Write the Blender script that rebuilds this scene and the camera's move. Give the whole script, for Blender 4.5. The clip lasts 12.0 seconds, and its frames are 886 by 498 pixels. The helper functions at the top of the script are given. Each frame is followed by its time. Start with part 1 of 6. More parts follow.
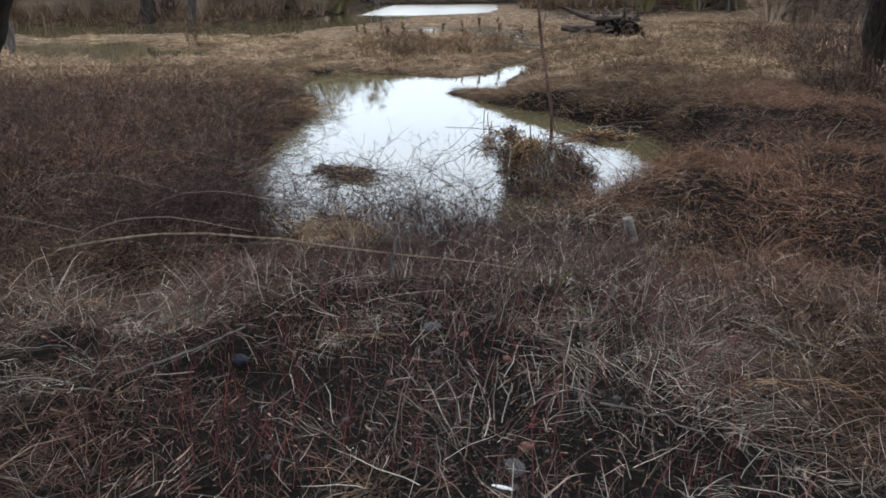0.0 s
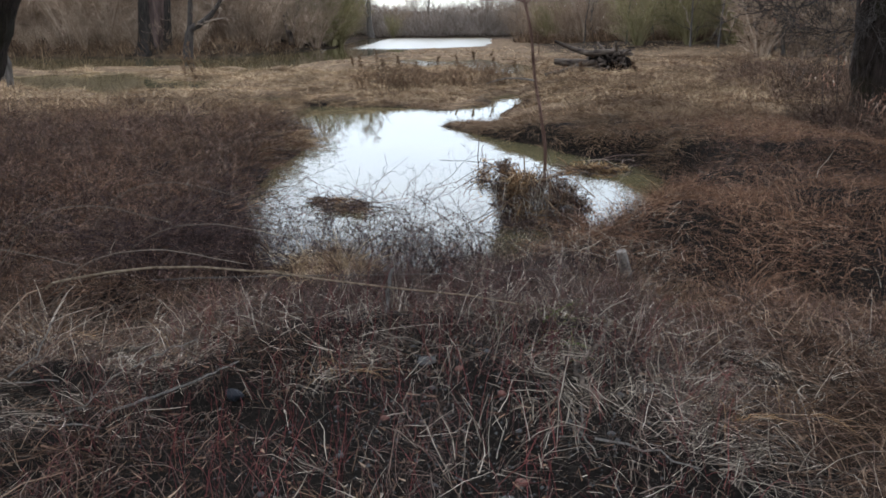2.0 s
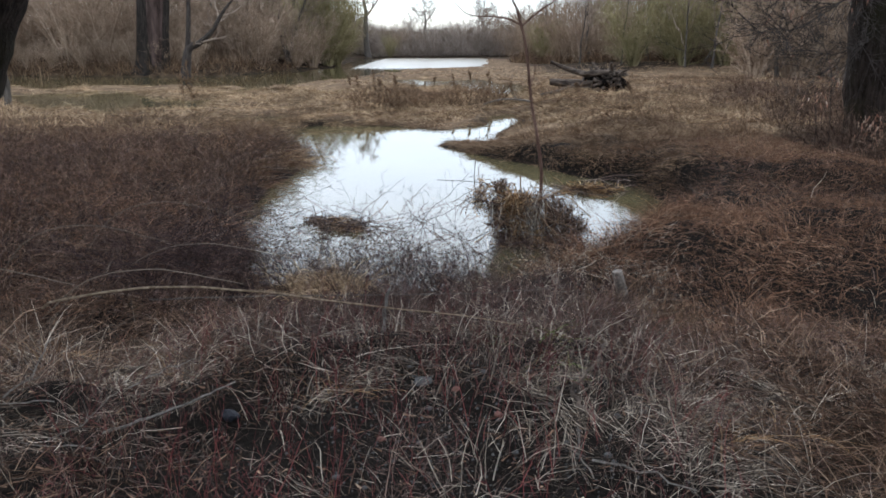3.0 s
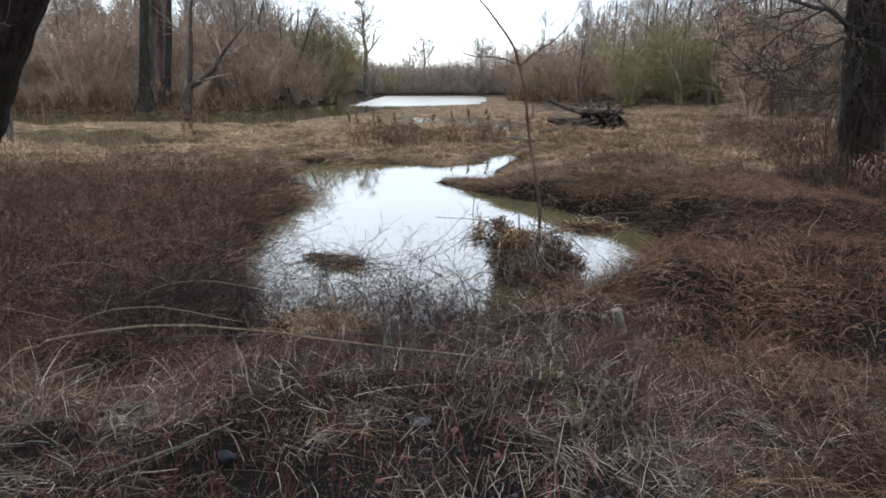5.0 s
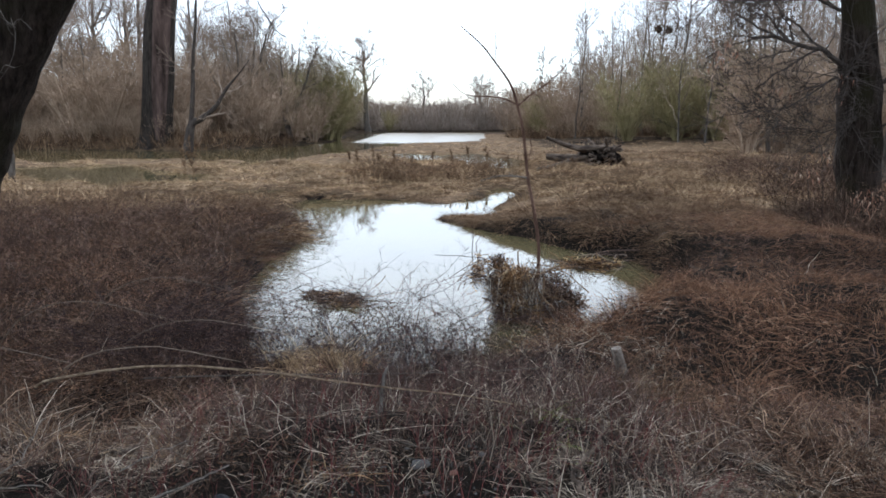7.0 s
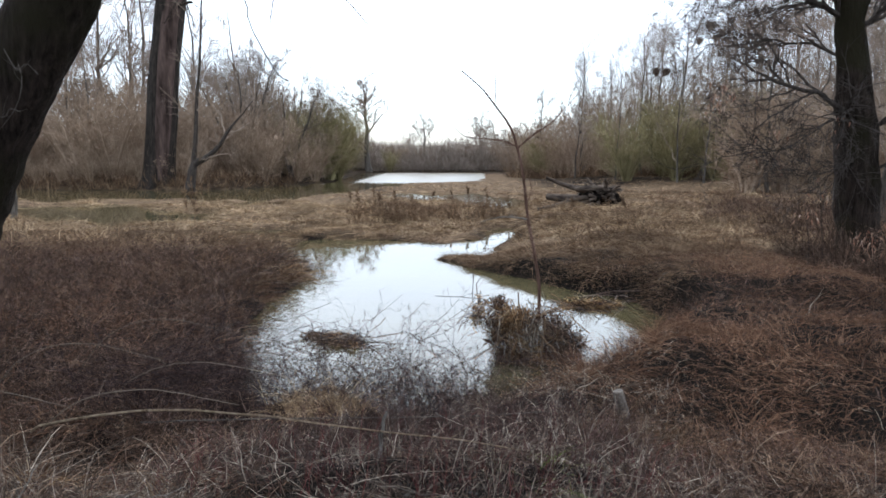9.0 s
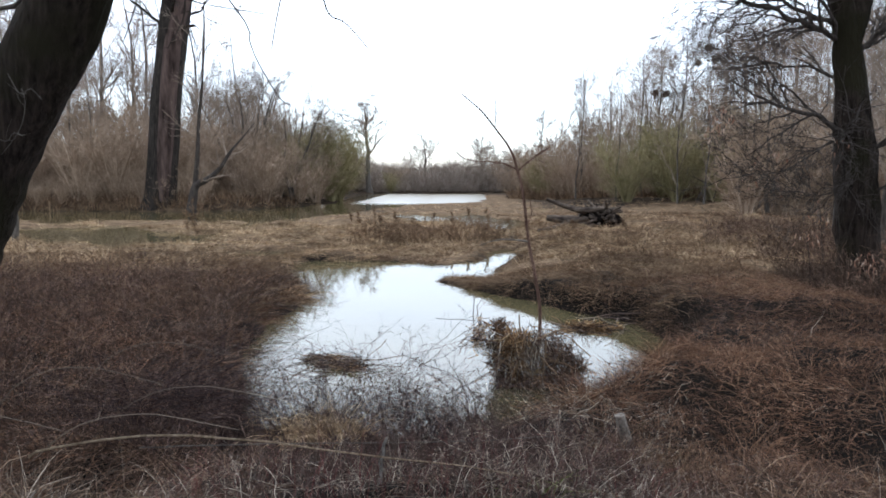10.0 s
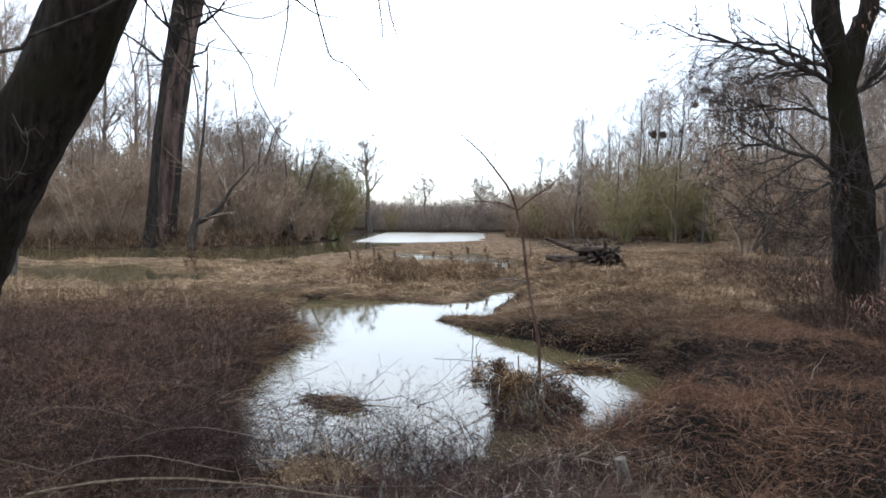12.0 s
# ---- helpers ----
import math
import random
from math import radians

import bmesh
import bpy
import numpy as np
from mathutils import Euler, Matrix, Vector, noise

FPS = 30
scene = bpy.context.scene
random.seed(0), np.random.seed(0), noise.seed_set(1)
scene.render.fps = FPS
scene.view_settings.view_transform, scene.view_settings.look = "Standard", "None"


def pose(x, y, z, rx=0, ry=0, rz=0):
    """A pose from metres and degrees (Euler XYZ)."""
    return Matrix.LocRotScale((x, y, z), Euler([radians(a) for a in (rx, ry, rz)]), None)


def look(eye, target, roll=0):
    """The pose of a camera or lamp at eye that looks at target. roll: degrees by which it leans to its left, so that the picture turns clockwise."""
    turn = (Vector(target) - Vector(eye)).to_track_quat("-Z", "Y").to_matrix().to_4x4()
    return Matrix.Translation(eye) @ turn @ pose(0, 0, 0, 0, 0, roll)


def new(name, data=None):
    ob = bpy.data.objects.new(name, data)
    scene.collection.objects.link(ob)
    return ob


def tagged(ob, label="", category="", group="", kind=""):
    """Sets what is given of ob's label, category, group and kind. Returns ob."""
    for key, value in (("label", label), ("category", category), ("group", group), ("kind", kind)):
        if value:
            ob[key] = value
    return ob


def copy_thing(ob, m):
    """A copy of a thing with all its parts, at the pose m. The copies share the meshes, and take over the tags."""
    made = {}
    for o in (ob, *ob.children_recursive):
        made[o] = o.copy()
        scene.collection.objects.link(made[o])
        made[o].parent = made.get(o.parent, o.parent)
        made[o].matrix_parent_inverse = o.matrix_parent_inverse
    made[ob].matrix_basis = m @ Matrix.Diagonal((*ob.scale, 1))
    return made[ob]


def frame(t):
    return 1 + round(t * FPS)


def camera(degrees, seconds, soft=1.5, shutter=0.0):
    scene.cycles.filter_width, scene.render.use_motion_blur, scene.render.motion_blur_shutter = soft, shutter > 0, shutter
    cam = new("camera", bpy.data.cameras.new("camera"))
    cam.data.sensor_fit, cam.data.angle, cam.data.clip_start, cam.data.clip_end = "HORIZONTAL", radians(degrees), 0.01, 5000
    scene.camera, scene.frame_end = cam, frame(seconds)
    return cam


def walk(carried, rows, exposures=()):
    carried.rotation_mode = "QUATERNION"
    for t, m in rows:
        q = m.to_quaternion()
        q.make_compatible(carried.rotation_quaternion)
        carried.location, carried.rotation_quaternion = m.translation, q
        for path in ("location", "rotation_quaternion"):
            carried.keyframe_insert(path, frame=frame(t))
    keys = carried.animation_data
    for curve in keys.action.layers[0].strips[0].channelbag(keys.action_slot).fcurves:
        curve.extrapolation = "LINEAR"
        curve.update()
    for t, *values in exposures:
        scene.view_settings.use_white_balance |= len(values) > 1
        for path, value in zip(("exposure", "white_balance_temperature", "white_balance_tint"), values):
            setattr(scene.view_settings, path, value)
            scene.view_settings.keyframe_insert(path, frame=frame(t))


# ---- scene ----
cam = camera(61.9, 12.0, soft=1.75)
# seconds, eye x y z, pitch, roll, yaw; z = 0 is the water
ROWS = [
    (0.0, 0.001, 0.017, 2.077, -19.54, -0.39, 0.89),
    (0.5, 0.002, 0.017, 2.082, -19.04, -0.41, 0.82),
    (1.0, -0.001, 0.015, 2.084, -18.51, -0.31, 0.70),
    (1.5, 0.000, 0.010, 2.092, -17.84, -0.25, 0.58),
    (2.0, -0.000, 0.009, 2.097, -17.17, -0.19, 0.42),
    (2.5, -0.002, 0.003, 2.104, -16.42, -0.11, 0.25),
    (3.0, -0.003, -0.002, 2.110, -15.73, -0.00, 0.11),
    (5.0, -0.006, -0.003, 2.128, -12.97, 0.16, -0.01),
    (5.5, -0.007, -0.006, 2.135, -12.27, 0.17, -0.01),
    (6.0, -0.006, -0.005, 2.140, -11.58, 0.18, -0.02),
    (6.5, -0.004, -0.006, 2.144, -10.92, 0.15, -0.04),
    (7.0, -0.003, -0.003, 2.150, -10.21, 0.10, -0.05),
    (9.0, -0.002, -0.001, 2.169, -7.17, 0.11, -0.01),
    (9.5, -0.004, 0.002, 2.178, -6.41, 0.15, 0.01),
    (10.0, -0.001, -0.000, 2.187, -5.56, 0.08, 0.05),
    (10.5, 0.000, -0.003, 2.193, -4.72, 0.05, 0.06),
    (11.0, -0.001, -0.003, 2.196, -3.87, 0.10, 0.02),
    (11.5, 0.002, -0.003, 2.198, -3.16, 0.17, 0.01),
    (12.0, 0.000, 0.000, 2.200, -2.58, 0.35, 0.00),
]
EXPOSURE, KELVIN, TINT = 0.22, 6000, 10
walk(cam, [(t, pose(x, y, z, 90, 0, yaw) @ pose(0, 0, 0, pitch, 0, 0) @ pose(0, 0, 0, 0, 0, roll)) for t, x, y, z, pitch, roll, yaw in ROWS],
     exposures=[(0.0, EXPOSURE, KELVIN, TINT), (12.0, EXPOSURE, KELVIN, TINT)])

# ---- light: a bright overcast sky and a broad, weak sun ----
SUN_EL, SUN_ROT = radians(32), radians(-8)
world = bpy.data.worlds.new("overcast_sky")
scene.world = world
world.use_nodes = True
wn, wl = world.node_tree.nodes, world.node_tree.links
wn.clear()
w_out = wn.new("ShaderNodeOutputWorld")
w_sky = wn.new("ShaderNodeTexSky")
w_sky.sky_type = "NISHITA"
w_sky.sun_disc = False
w_sky.sun_elevation, w_sky.sun_rotation = SUN_EL, SUN_ROT
w_sky.dust_density, w_sky.ozone_density = 0.2, 3.0
w_clear = wn.new("ShaderNodeBackground")
w_clear.inputs["Strength"].default_value = 0.05
wl.new(w_sky.outputs[0], w_clear.inputs["Color"])
# thin cloud, brightest towards the veiled sun
w_co = wn.new("ShaderNodeTexCoord")
w_dot = wn.new("ShaderNodeVectorMath")
w_dot.operation = "DOT_PRODUCT"
w_dot.inputs[1].default_value = (math.sin(SUN_ROT) * math.cos(SUN_EL), math.cos(SUN_ROT) * math.cos(SUN_EL), math.sin(SUN_EL))
wl.new(w_co.outputs["Generated"], w_dot.inputs[0])
w_ramp = wn.new("ShaderNodeValToRGB")
w_ramp.color_ramp.elements[0].position, w_ramp.color_ramp.elements[0].color = 0.0, (0.50, 0.53, 0.56, 1)
w_ramp.color_ramp.elements[1].position, w_ramp.color_ramp.elements[1].color = 1.0, (0.94, 0.972, 1.0, 1)
wl.new(w_dot.outputs["Value"], w_ramp.inputs[0])
w_cloud = wn.new("ShaderNodeBackground")
w_cloud.inputs["Strength"].default_value = 2.2
w_sep = wn.new("ShaderNodeSeparateXYZ")
wl.new(w_co.outputs["Generated"], w_sep.inputs[0])
w_rise = wn.new("ShaderNodeValToRGB")
for k, (p, c) in enumerate(((0.0, 0.45), (0.05, 0.5), (0.12, 0.66), (0.2, 0.9), (0.3, 1.2), (0.5, 1.45), (0.9, 0.95))):
    e = w_rise.color_ramp.elements[k] if k < 2 else w_rise.color_ramp.elements.new(p)
    e.position, e.color = p, (c, c, c, 1)
wl.new(w_sep.outputs["Z"], w_rise.inputs[0])
w_mul = wn.new("ShaderNodeVectorMath")
w_mul.operation = "SCALE"
wl.new(w_ramp.outputs[0], w_mul.inputs[0])
wl.new(w_rise.outputs[0], w_mul.inputs["Scale"])
wl.new(w_mul.outputs[0], w_cloud.inputs["Color"])
w_add = wn.new("ShaderNodeAddShader")
wl.new(w_clear.outputs[0], w_add.inputs[0])
wl.new(w_cloud.outputs[0], w_add.inputs[1])
wl.new(w_add.outputs[0], w_out.inputs["Surface"])

sun = new("sun", bpy.data.lights.new("sun", "SUN"))
sun.data.energy, sun.data.angle, sun.data.color = 0.7, radians(25), (1.0, 0.95, 0.88)
sun.matrix_world = look((math.sin(SUN_ROT) * 40, math.cos(SUN_ROT) * 40, 40 * math.tan(SUN_EL)), (0, 0, 0))


# ---- materials ----
def base_mat(name, rough=0.8, spec=0.3):
    m = bpy.data.materials.new(name)
    m.use_nodes = True
    b = m.node_tree.nodes["Principled BSDF"]
    b.inputs["Roughness"].default_value = rough
    b.inputs["Specular IOR Level"].default_value = spec
    return m, m.node_tree.nodes, m.node_tree.links, b


def ramp_node(nodes, stops):
    r = nodes.new("ShaderNodeValToRGB")
    e = r.color_ramp.elements
    while len(e) < len(stops):
        e.new(0.5)
    for k, (p, c) in enumerate(stops):
        e[k].position, e[k].color = p, (*c, 1)
    return r


def noise_node(nodes, links, scale, detail=6, rough=0.6, stretch=None):
    co = nodes.new("ShaderNodeTexCoord")
    mp = nodes.new("ShaderNodeMapping")
    if stretch:
        mp.inputs["Scale"].default_value = stretch
    links.new(co.outputs["Object"], mp.inputs[0])
    n = nodes.new("ShaderNodeTexNoise")
    n.inputs["Scale"].default_value, n.inputs["Detail"].default_value, n.inputs["Roughness"].default_value = scale, detail, rough
    links.new(mp.outputs[0], n.inputs["Vector"])
    return n


def mix_node(nodes, links, fac, a, b, blend="MIX"):
    m = nodes.new("ShaderNodeMix")
    m.data_type, m.blend_type = "RGBA", blend
    for sock, v in ((m.inputs[0], fac), (m.inputs[6], a), (m.inputs[7], b)):
        if isinstance(v, (int, float)):
            sock.default_value = v
        elif isinstance(v, tuple):
            sock.default_value = (*v, 1)
        else:
            links.new(v, sock)
    return m.outputs[2]


def bump_node(nodes, links, b, height, strength, distance=0.02):
    n = nodes.new("ShaderNodeBump")
    n.inputs["Strength"].default_value, n.inputs["Distance"].default_value = strength, distance
    links.new(height, n.inputs["Height"])
    links.new(n.outputs[0], b.inputs["Normal"])


def strand_mat(name, stops, patch=0.6, rough=0.85, spec=0.08, drift=(0.55, 1.22)):
    """Blades and twigs: each takes its own tone, and whole patches drift in tone."""
    m, n, l, b = base_mat(name, rough, spec)
    g = n.new("ShaderNodeNewGeometry")
    r = ramp_node(n, stops)
    l.new(g.outputs["Random Per Island"], r.inputs[0])
    no = noise_node(n, l, patch, 3)
    r2 = ramp_node(n, [(0.3, (drift[0], drift[0] * 0.965, drift[0] * 0.90)), (0.7, (drift[1] * 1.01, drift[1] * 0.99, drift[1] * 0.93))])
    l.new(no.outputs["Fac"], r2.inputs[0])
    c = mix_node(n, l, 1.0, r.outputs[0], r2.outputs[0], "MULTIPLY")
    l.new(c, b.inputs["Base Color"])
    return m


def bark_mat(name, dark, light, moss=None, scale=6.0, stretch=(1, 1, 0.18)):
    m, n, l, b = base_mat(name, 0.95, 0.06)
    no = noise_node(n, l, scale, 8, 0.65, stretch)
    r = ramp_node(n, [(0.35, dark), (0.68, light)])
    l.new(no.outputs["Fac"], r.inputs[0])
    c = r.outputs[0]
    if moss:
        no2 = noise_node(n, l, 1.3, 5)
        r2 = ramp_node(n, [(0.45, (0, 0, 0)), (0.6, (1, 1, 1))])
        l.new(no2.outputs["Fac"], r2.inputs[0])
        c = mix_node(n, l, r2.outputs[0], c, moss)
    l.new(c, b.inputs["Base Color"])
    bump_node(n, l, b, no.outputs["Fac"], 1.0, 0.12)
    return m


def stone_mat(name, a, c):
    m, n, l, b = base_mat(name, 0.85, 0.3)
    no = noise_node(n, l, 40, 6)
    r = ramp_node(n, [(0.35, a), (0.7, c)])
    l.new(no.outputs["Fac"], r.inputs[0])
    l.new(r.outputs[0], b.inputs["Base Color"])
    bump_node(n, l, b, no.outputs["Fac"], 0.5, 0.01)
    return m


def ground_mat():
    m, n, l, b = base_mat("gap_shaded_earth_and_litter", 1.0, 0.02)
    at = n.new("ShaderNodeAttribute")
    at.attribute_name = "straw"
    fine = noise_node(n, l, 55, 8, 0.7)
    big = noise_node(n, l, 1.1, 6, 0.65)
    # soil near black and straw toned down: shade between stems is in these colours
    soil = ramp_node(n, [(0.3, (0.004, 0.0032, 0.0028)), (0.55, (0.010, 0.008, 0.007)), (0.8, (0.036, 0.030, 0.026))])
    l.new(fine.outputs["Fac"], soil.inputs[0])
    straw = ramp_node(n, [(0.3, (0.036, 0.023, 0.014)), (0.5, (0.12, 0.08, 0.05)), (0.75, (0.28, 0.20, 0.125))])
    mottle = noise_node(n, l, 2.6, 8, 0.75, (0.6, 1.2, 1))
    both = n.new("ShaderNodeMath")
    both.operation = "MULTIPLY_ADD"
    both.inputs[1].default_value, both.inputs[2].default_value = 1.0, -0.2
    l.new(mottle.outputs["Fac"], both.inputs[0])
    both2 = n.new("ShaderNodeMath")
    both2.operation = "MULTIPLY_ADD"
    both2.inputs[1].default_value = 0.45
    l.new(fine.outputs["Fac"], both2.inputs[0])
    l.new(both.outputs[0], both2.inputs[2])
    l.new(both2.outputs[0], straw.inputs[0])
    add = n.new("ShaderNodeMath")
    add.operation = "ADD"
    l.new(at.outputs["Fac"], add.inputs[0])
    l.new(big.outputs["Fac"], add.inputs[1])
    thr = n.new("ShaderNodeMapRange")
    thr.inputs[1].default_value, thr.inputs[2].default_value = 0.75, 1.25
    l.new(add.outputs[0], thr.inputs[0])
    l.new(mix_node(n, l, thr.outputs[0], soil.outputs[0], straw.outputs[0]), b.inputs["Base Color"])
    bump_node(n, l, b, fine.outputs["Fac"], 0.8, 0.03)
    return m


def water_mat():
    m, n, l, b = base_mat("still_murky_water", 0.02, 0.5)
    b.inputs["IOR"].default_value = 1.333
    no = noise_node(n, l, 0.5, 4)
    r = ramp_node(n, [(0.3, (0.055, 0.047, 0.023)), (0.7, (0.092, 0.077, 0.039))])
    l.new(no.outputs["Fac"], r.inputs[0])
    l.new(r.outputs[0], b.inputs["Base Color"])
    co = n.new("ShaderNodeTexCoord")
    sep = n.new("ShaderNodeSeparateXYZ")
    l.new(co.outputs["Object"], sep.inputs[0])
    breeze = n.new("ShaderNodeMapRange")
    breeze.inputs[1].default_value, breeze.inputs[2].default_value, breeze.inputs[3].default_value, breeze.inputs[4].default_value = 57, 62, 0.02, 0.30
    lee = n.new("ShaderNodeMath")
    lee.operation = "MINIMUM"
    west = n.new("ShaderNodeMath")
    west.operation = "MULTIPLY_ADD"
    west.inputs[1].default_value, west.inputs[2].default_value = 6.0, 105.0
    l.new(sep.outputs["X"], west.inputs[0])
    l.new(west.outputs[0], lee.inputs[0])
    l.new(sep.outputs["Y"], lee.inputs[1])
    l.new(lee.outputs[0], breeze.inputs[0])
    l.new(breeze.outputs[0], b.inputs["Roughness"])
    ripple = noise_node(n, l, 2.2, 2)
    bump_node(n, l, b, ripple.outputs["Fac"], 0.006, 0.02)
    return m


M_GROUND = ground_mat()
M_WATER = water_mat()
M_STRAW = strand_mat("dry_straw", [(0.0, (0.028, 0.022, 0.019)), (0.45, (0.085, 0.068, 0.056)), (0.75, (0.225, 0.183, 0.15)), (1.0, (0.64, 0.55, 0.47))])
M_PALESTRAW = strand_mat("bleached_straw", [(0.0, (0.05, 0.037, 0.029)), (0.4, (0.16, 0.13, 0.107)), (0.75, (0.385, 0.33, 0.275)), (1.0, (0.73, 0.65, 0.56))], rough=0.65, spec=0.16)
M_MEADOW = strand_mat("matted_meadow_grass", [(0.0, (0.09, 0.058, 0.035)), (0.5, (0.33, 0.225, 0.14)), (1.0, (0.60, 0.46, 0.31))], 0.5, drift=(0.36, 1.3))
M_RUST = strand_mat("rusty_dead_grass", [(0.0, (0.018, 0.011, 0.008)), (0.5, (0.082, 0.048, 0.033)), (0.85, (0.18, 0.112, 0.077)), (1.0, (0.34, 0.25, 0.185))])
M_RUSSET = strand_mat("russet_matted_grass", [(0.0, (0.028, 0.015, 0.010)), (0.5, (0.138, 0.073, 0.046)), (0.85, (0.25, 0.145, 0.094)), (1.0, (0.38, 0.25, 0.17))], 0.5)
M_BRAMBLE = strand_mat("dark_purple_bramble", [(0.0, (0.010, 0.006, 0.006)), (0.6, (0.034, 0.021, 0.021)), (0.9, (0.075, 0.05, 0.047)), (1.0, (0.17, 0.13, 0.115))], 0.6)
M_WEED = strand_mat("brown_dry_weed", [(0.0, (0.05, 0.03, 0.02)), (0.5, (0.14, 0.088, 0.056)), (1.0, (0.27, 0.19, 0.125))], 0.5)
M_DEBRIS = strand_mat("brown_flood_straw", [(0.0, (0.03, 0.017, 0.010)), (0.45, (0.18, 0.10, 0.05)), (0.8, (0.38, 0.24, 0.13)), (1.0, (0.60, 0.46, 0.30))])
M_THICKET = strand_mat("dark_brown_thicket_twig", [(0.0, (0.018, 0.011, 0.009)), (0.5, (0.066, 0.041, 0.031)), (0.85, (0.145, 0.094, 0.070)), (1.0, (0.29, 0.21, 0.16))], 0.7, drift=(0.42, 1.3))
M_CANE = strand_mat("red_bramble_cane", [(0.0, (0.021, 0.012, 0.010)), (0.5, (0.060, 0.038, 0.034)), (0.85, (0.130, 0.076, 0.066)), (1.0, (0.30, 0.215, 0.18))], rough=0.65)
M_RED = strand_mat("crimson_bramble_shoot", [(0.0, (0.05, 0.014, 0.015)), (0.6, (0.12, 0.03, 0.032)), (1.0, (0.21, 0.065, 0.06))], rough=0.6)
M_TWIG = strand_mat("purple_brown_twig", [(0.0, (0.016, 0.011, 0.0105)), (0.5, (0.058, 0.039, 0.036)), (0.8, (0.125, 0.092, 0.083)), (1.0, (0.36, 0.30, 0.26))])
# brush, crown and hedge twigs are lightened: distance haze is put into their colour
M_BRUSH = strand_mat("hazed_brown_brush_twig", [(0.0, (0.19, 0.135, 0.098)), (0.5, (0.34, 0.25, 0.188)), (1.0, (0.50, 0.39, 0.305))], 0.35, drift=(0.55, 1.2))
M_CROWN = strand_mat("hazed_grey_brown_tree_twig", [(0.0, (0.15, 0.115, 0.093)), (0.5, (0.28, 0.22, 0.185)), (1.0, (0.42, 0.35, 0.30))], 0.15)
M_HEDGE = strand_mat("hazed_grey_distant_twig", [(0.0, (0.17, 0.135, 0.115)), (0.5, (0.28, 0.23, 0.20)), (1.0, (0.40, 0.345, 0.31))], 0.3)
M_OLIVE = strand_mat("olive_willow_twig", [(0.0, (0.155, 0.135, 0.068)), (0.5, (0.26, 0.228, 0.123)), (1.0, (0.38, 0.33, 0.195))], 0.2)
M_GREEN = strand_mat("fresh_green_blade", [(0.0, (0.10, 0.16, 0.03)), (1.0, (0.22, 0.27, 0.07))])
M_LEAF = strand_mat("withered_pale_leaf", [(0.0, (0.20, 0.09, 0.06)), (0.5, (0.38, 0.22, 0.16)), (1.0, (0.6, 0.48, 0.40))])
M_BARK = bark_mat("dark_furrowed_bark", (0.012, 0.010, 0.009), (0.055, 0.045, 0.038), None, 9)
M_MOSSY = bark_mat("mossy_black_bark", (0.008, 0.006, 0.005), (0.05, 0.037, 0.030), (0.022, 0.019, 0.011), 16)
M_STRIPPED = bark_mat("stripped_pinkish_wood", (0.022, 0.015, 0.013), (0.13, 0.09, 0.077), None, 2.6)
# limb bark lifted towards grey so that its colour carries haze
M_LIMB = bark_mat("hazed_grey_black_limb_bark", (0.03, 0.025, 0.022), (0.10, 0.083, 0.072), None, 12)
M_PALE = bark_mat("pale_lichened_twig", (0.10, 0.09, 0.08), (0.32, 0.295, 0.265), None, 40)
M_GREYBARK = bark_mat("grey_brown_bark", (0.05, 0.043, 0.038), (0.16, 0.14, 0.12), None, 5)
M_CANEPALE = bark_mat("pale_tan_cane", (0.16, 0.115, 0.075), (0.36, 0.28, 0.20), None, 30)
M_SAPLING = bark_mat("reddish_sapling_bark", (0.085, 0.046, 0.034), (0.24, 0.15, 0.115), None, 30)
M_DRIFT = bark_mat("weathered_driftwood", (0.024, 0.018, 0.015), (0.16, 0.125, 0.10), None, 9, (0.25, 1, 1))
M_STONE = stone_mat("grey_pebble", (0.02, 0.02, 0.02), (0.085, 0.082, 0.078))
M_BRICK = stone_mat("brick_fragment", (0.07, 0.03, 0.022), (0.17, 0.075, 0.055))
M_POST = stone_mat("bleached_sawn_wood", (0.045, 0.036, 0.03), (0.19, 0.16, 0.132))
M_WHITE = stone_mat("white_litter_plastic", (0.7, 0.7, 0.7), (0.82, 0.82, 0.8))
M_BLUE = stone_mat("dark_blue_plastic", (0.004, 0.0045, 0.007), (0.009, 0.010, 0.015))

# ---- numpy helpers ----
RNG = np.random.default_rng(7)


def value_noise(x, y, scale, seed=0):
    tab = np.random.default_rng(100 + seed).random((256, 256))
    u, v = np.asarray(x) / scale + 91.3, np.asarray(y) / scale + 47.7
    i, j = np.floor(u).astype(int), np.floor(v).astype(int)
    a, b = u - i, v - j
    a, b = a * a * (3 - 2 * a), b * b * (3 - 2 * b)
    g = lambda p, q: tab[p % 256, q % 256]
    return (g(i, j) * (1 - a) + g(i + 1, j) * a) * (1 - b) + (g(i, j + 1) * (1 - a) + g(i + 1, j + 1) * a) * b


def smooth(a, b, v):
    t = np.clip((np.asarray(v, float) - a) / (b - a), 0, 1)
    return t * t * (3 - 2 * t)


def outside(x, y, poly):
    """Distance to a closed outline: positive outside it, negative inside."""
    p = np.array(poly, float)
    q = np.roll(p, -1, 0)
    best = np.full(x.shape, 1e9)
    inside = np.zeros(x.shape, bool)
    for (ax, ay), (bx, by) in zip(p, q):
        ex, ey = bx - ax, by - ay
        t = np.clip(((x - ax) * ex + (y - ay) * ey) / (ex * ex + ey * ey + 1e-12), 0, 1)
        best = np.minimum(best, np.hypot(x - ax - t * ex, y - ay - t * ey))
        cross = (ay > y) != (by > y)
        inside ^= cross & (x < (bx - ax) * (y - ay) / (by - ay + 1e-12) + ax)
    return np.where(inside, -best, best)


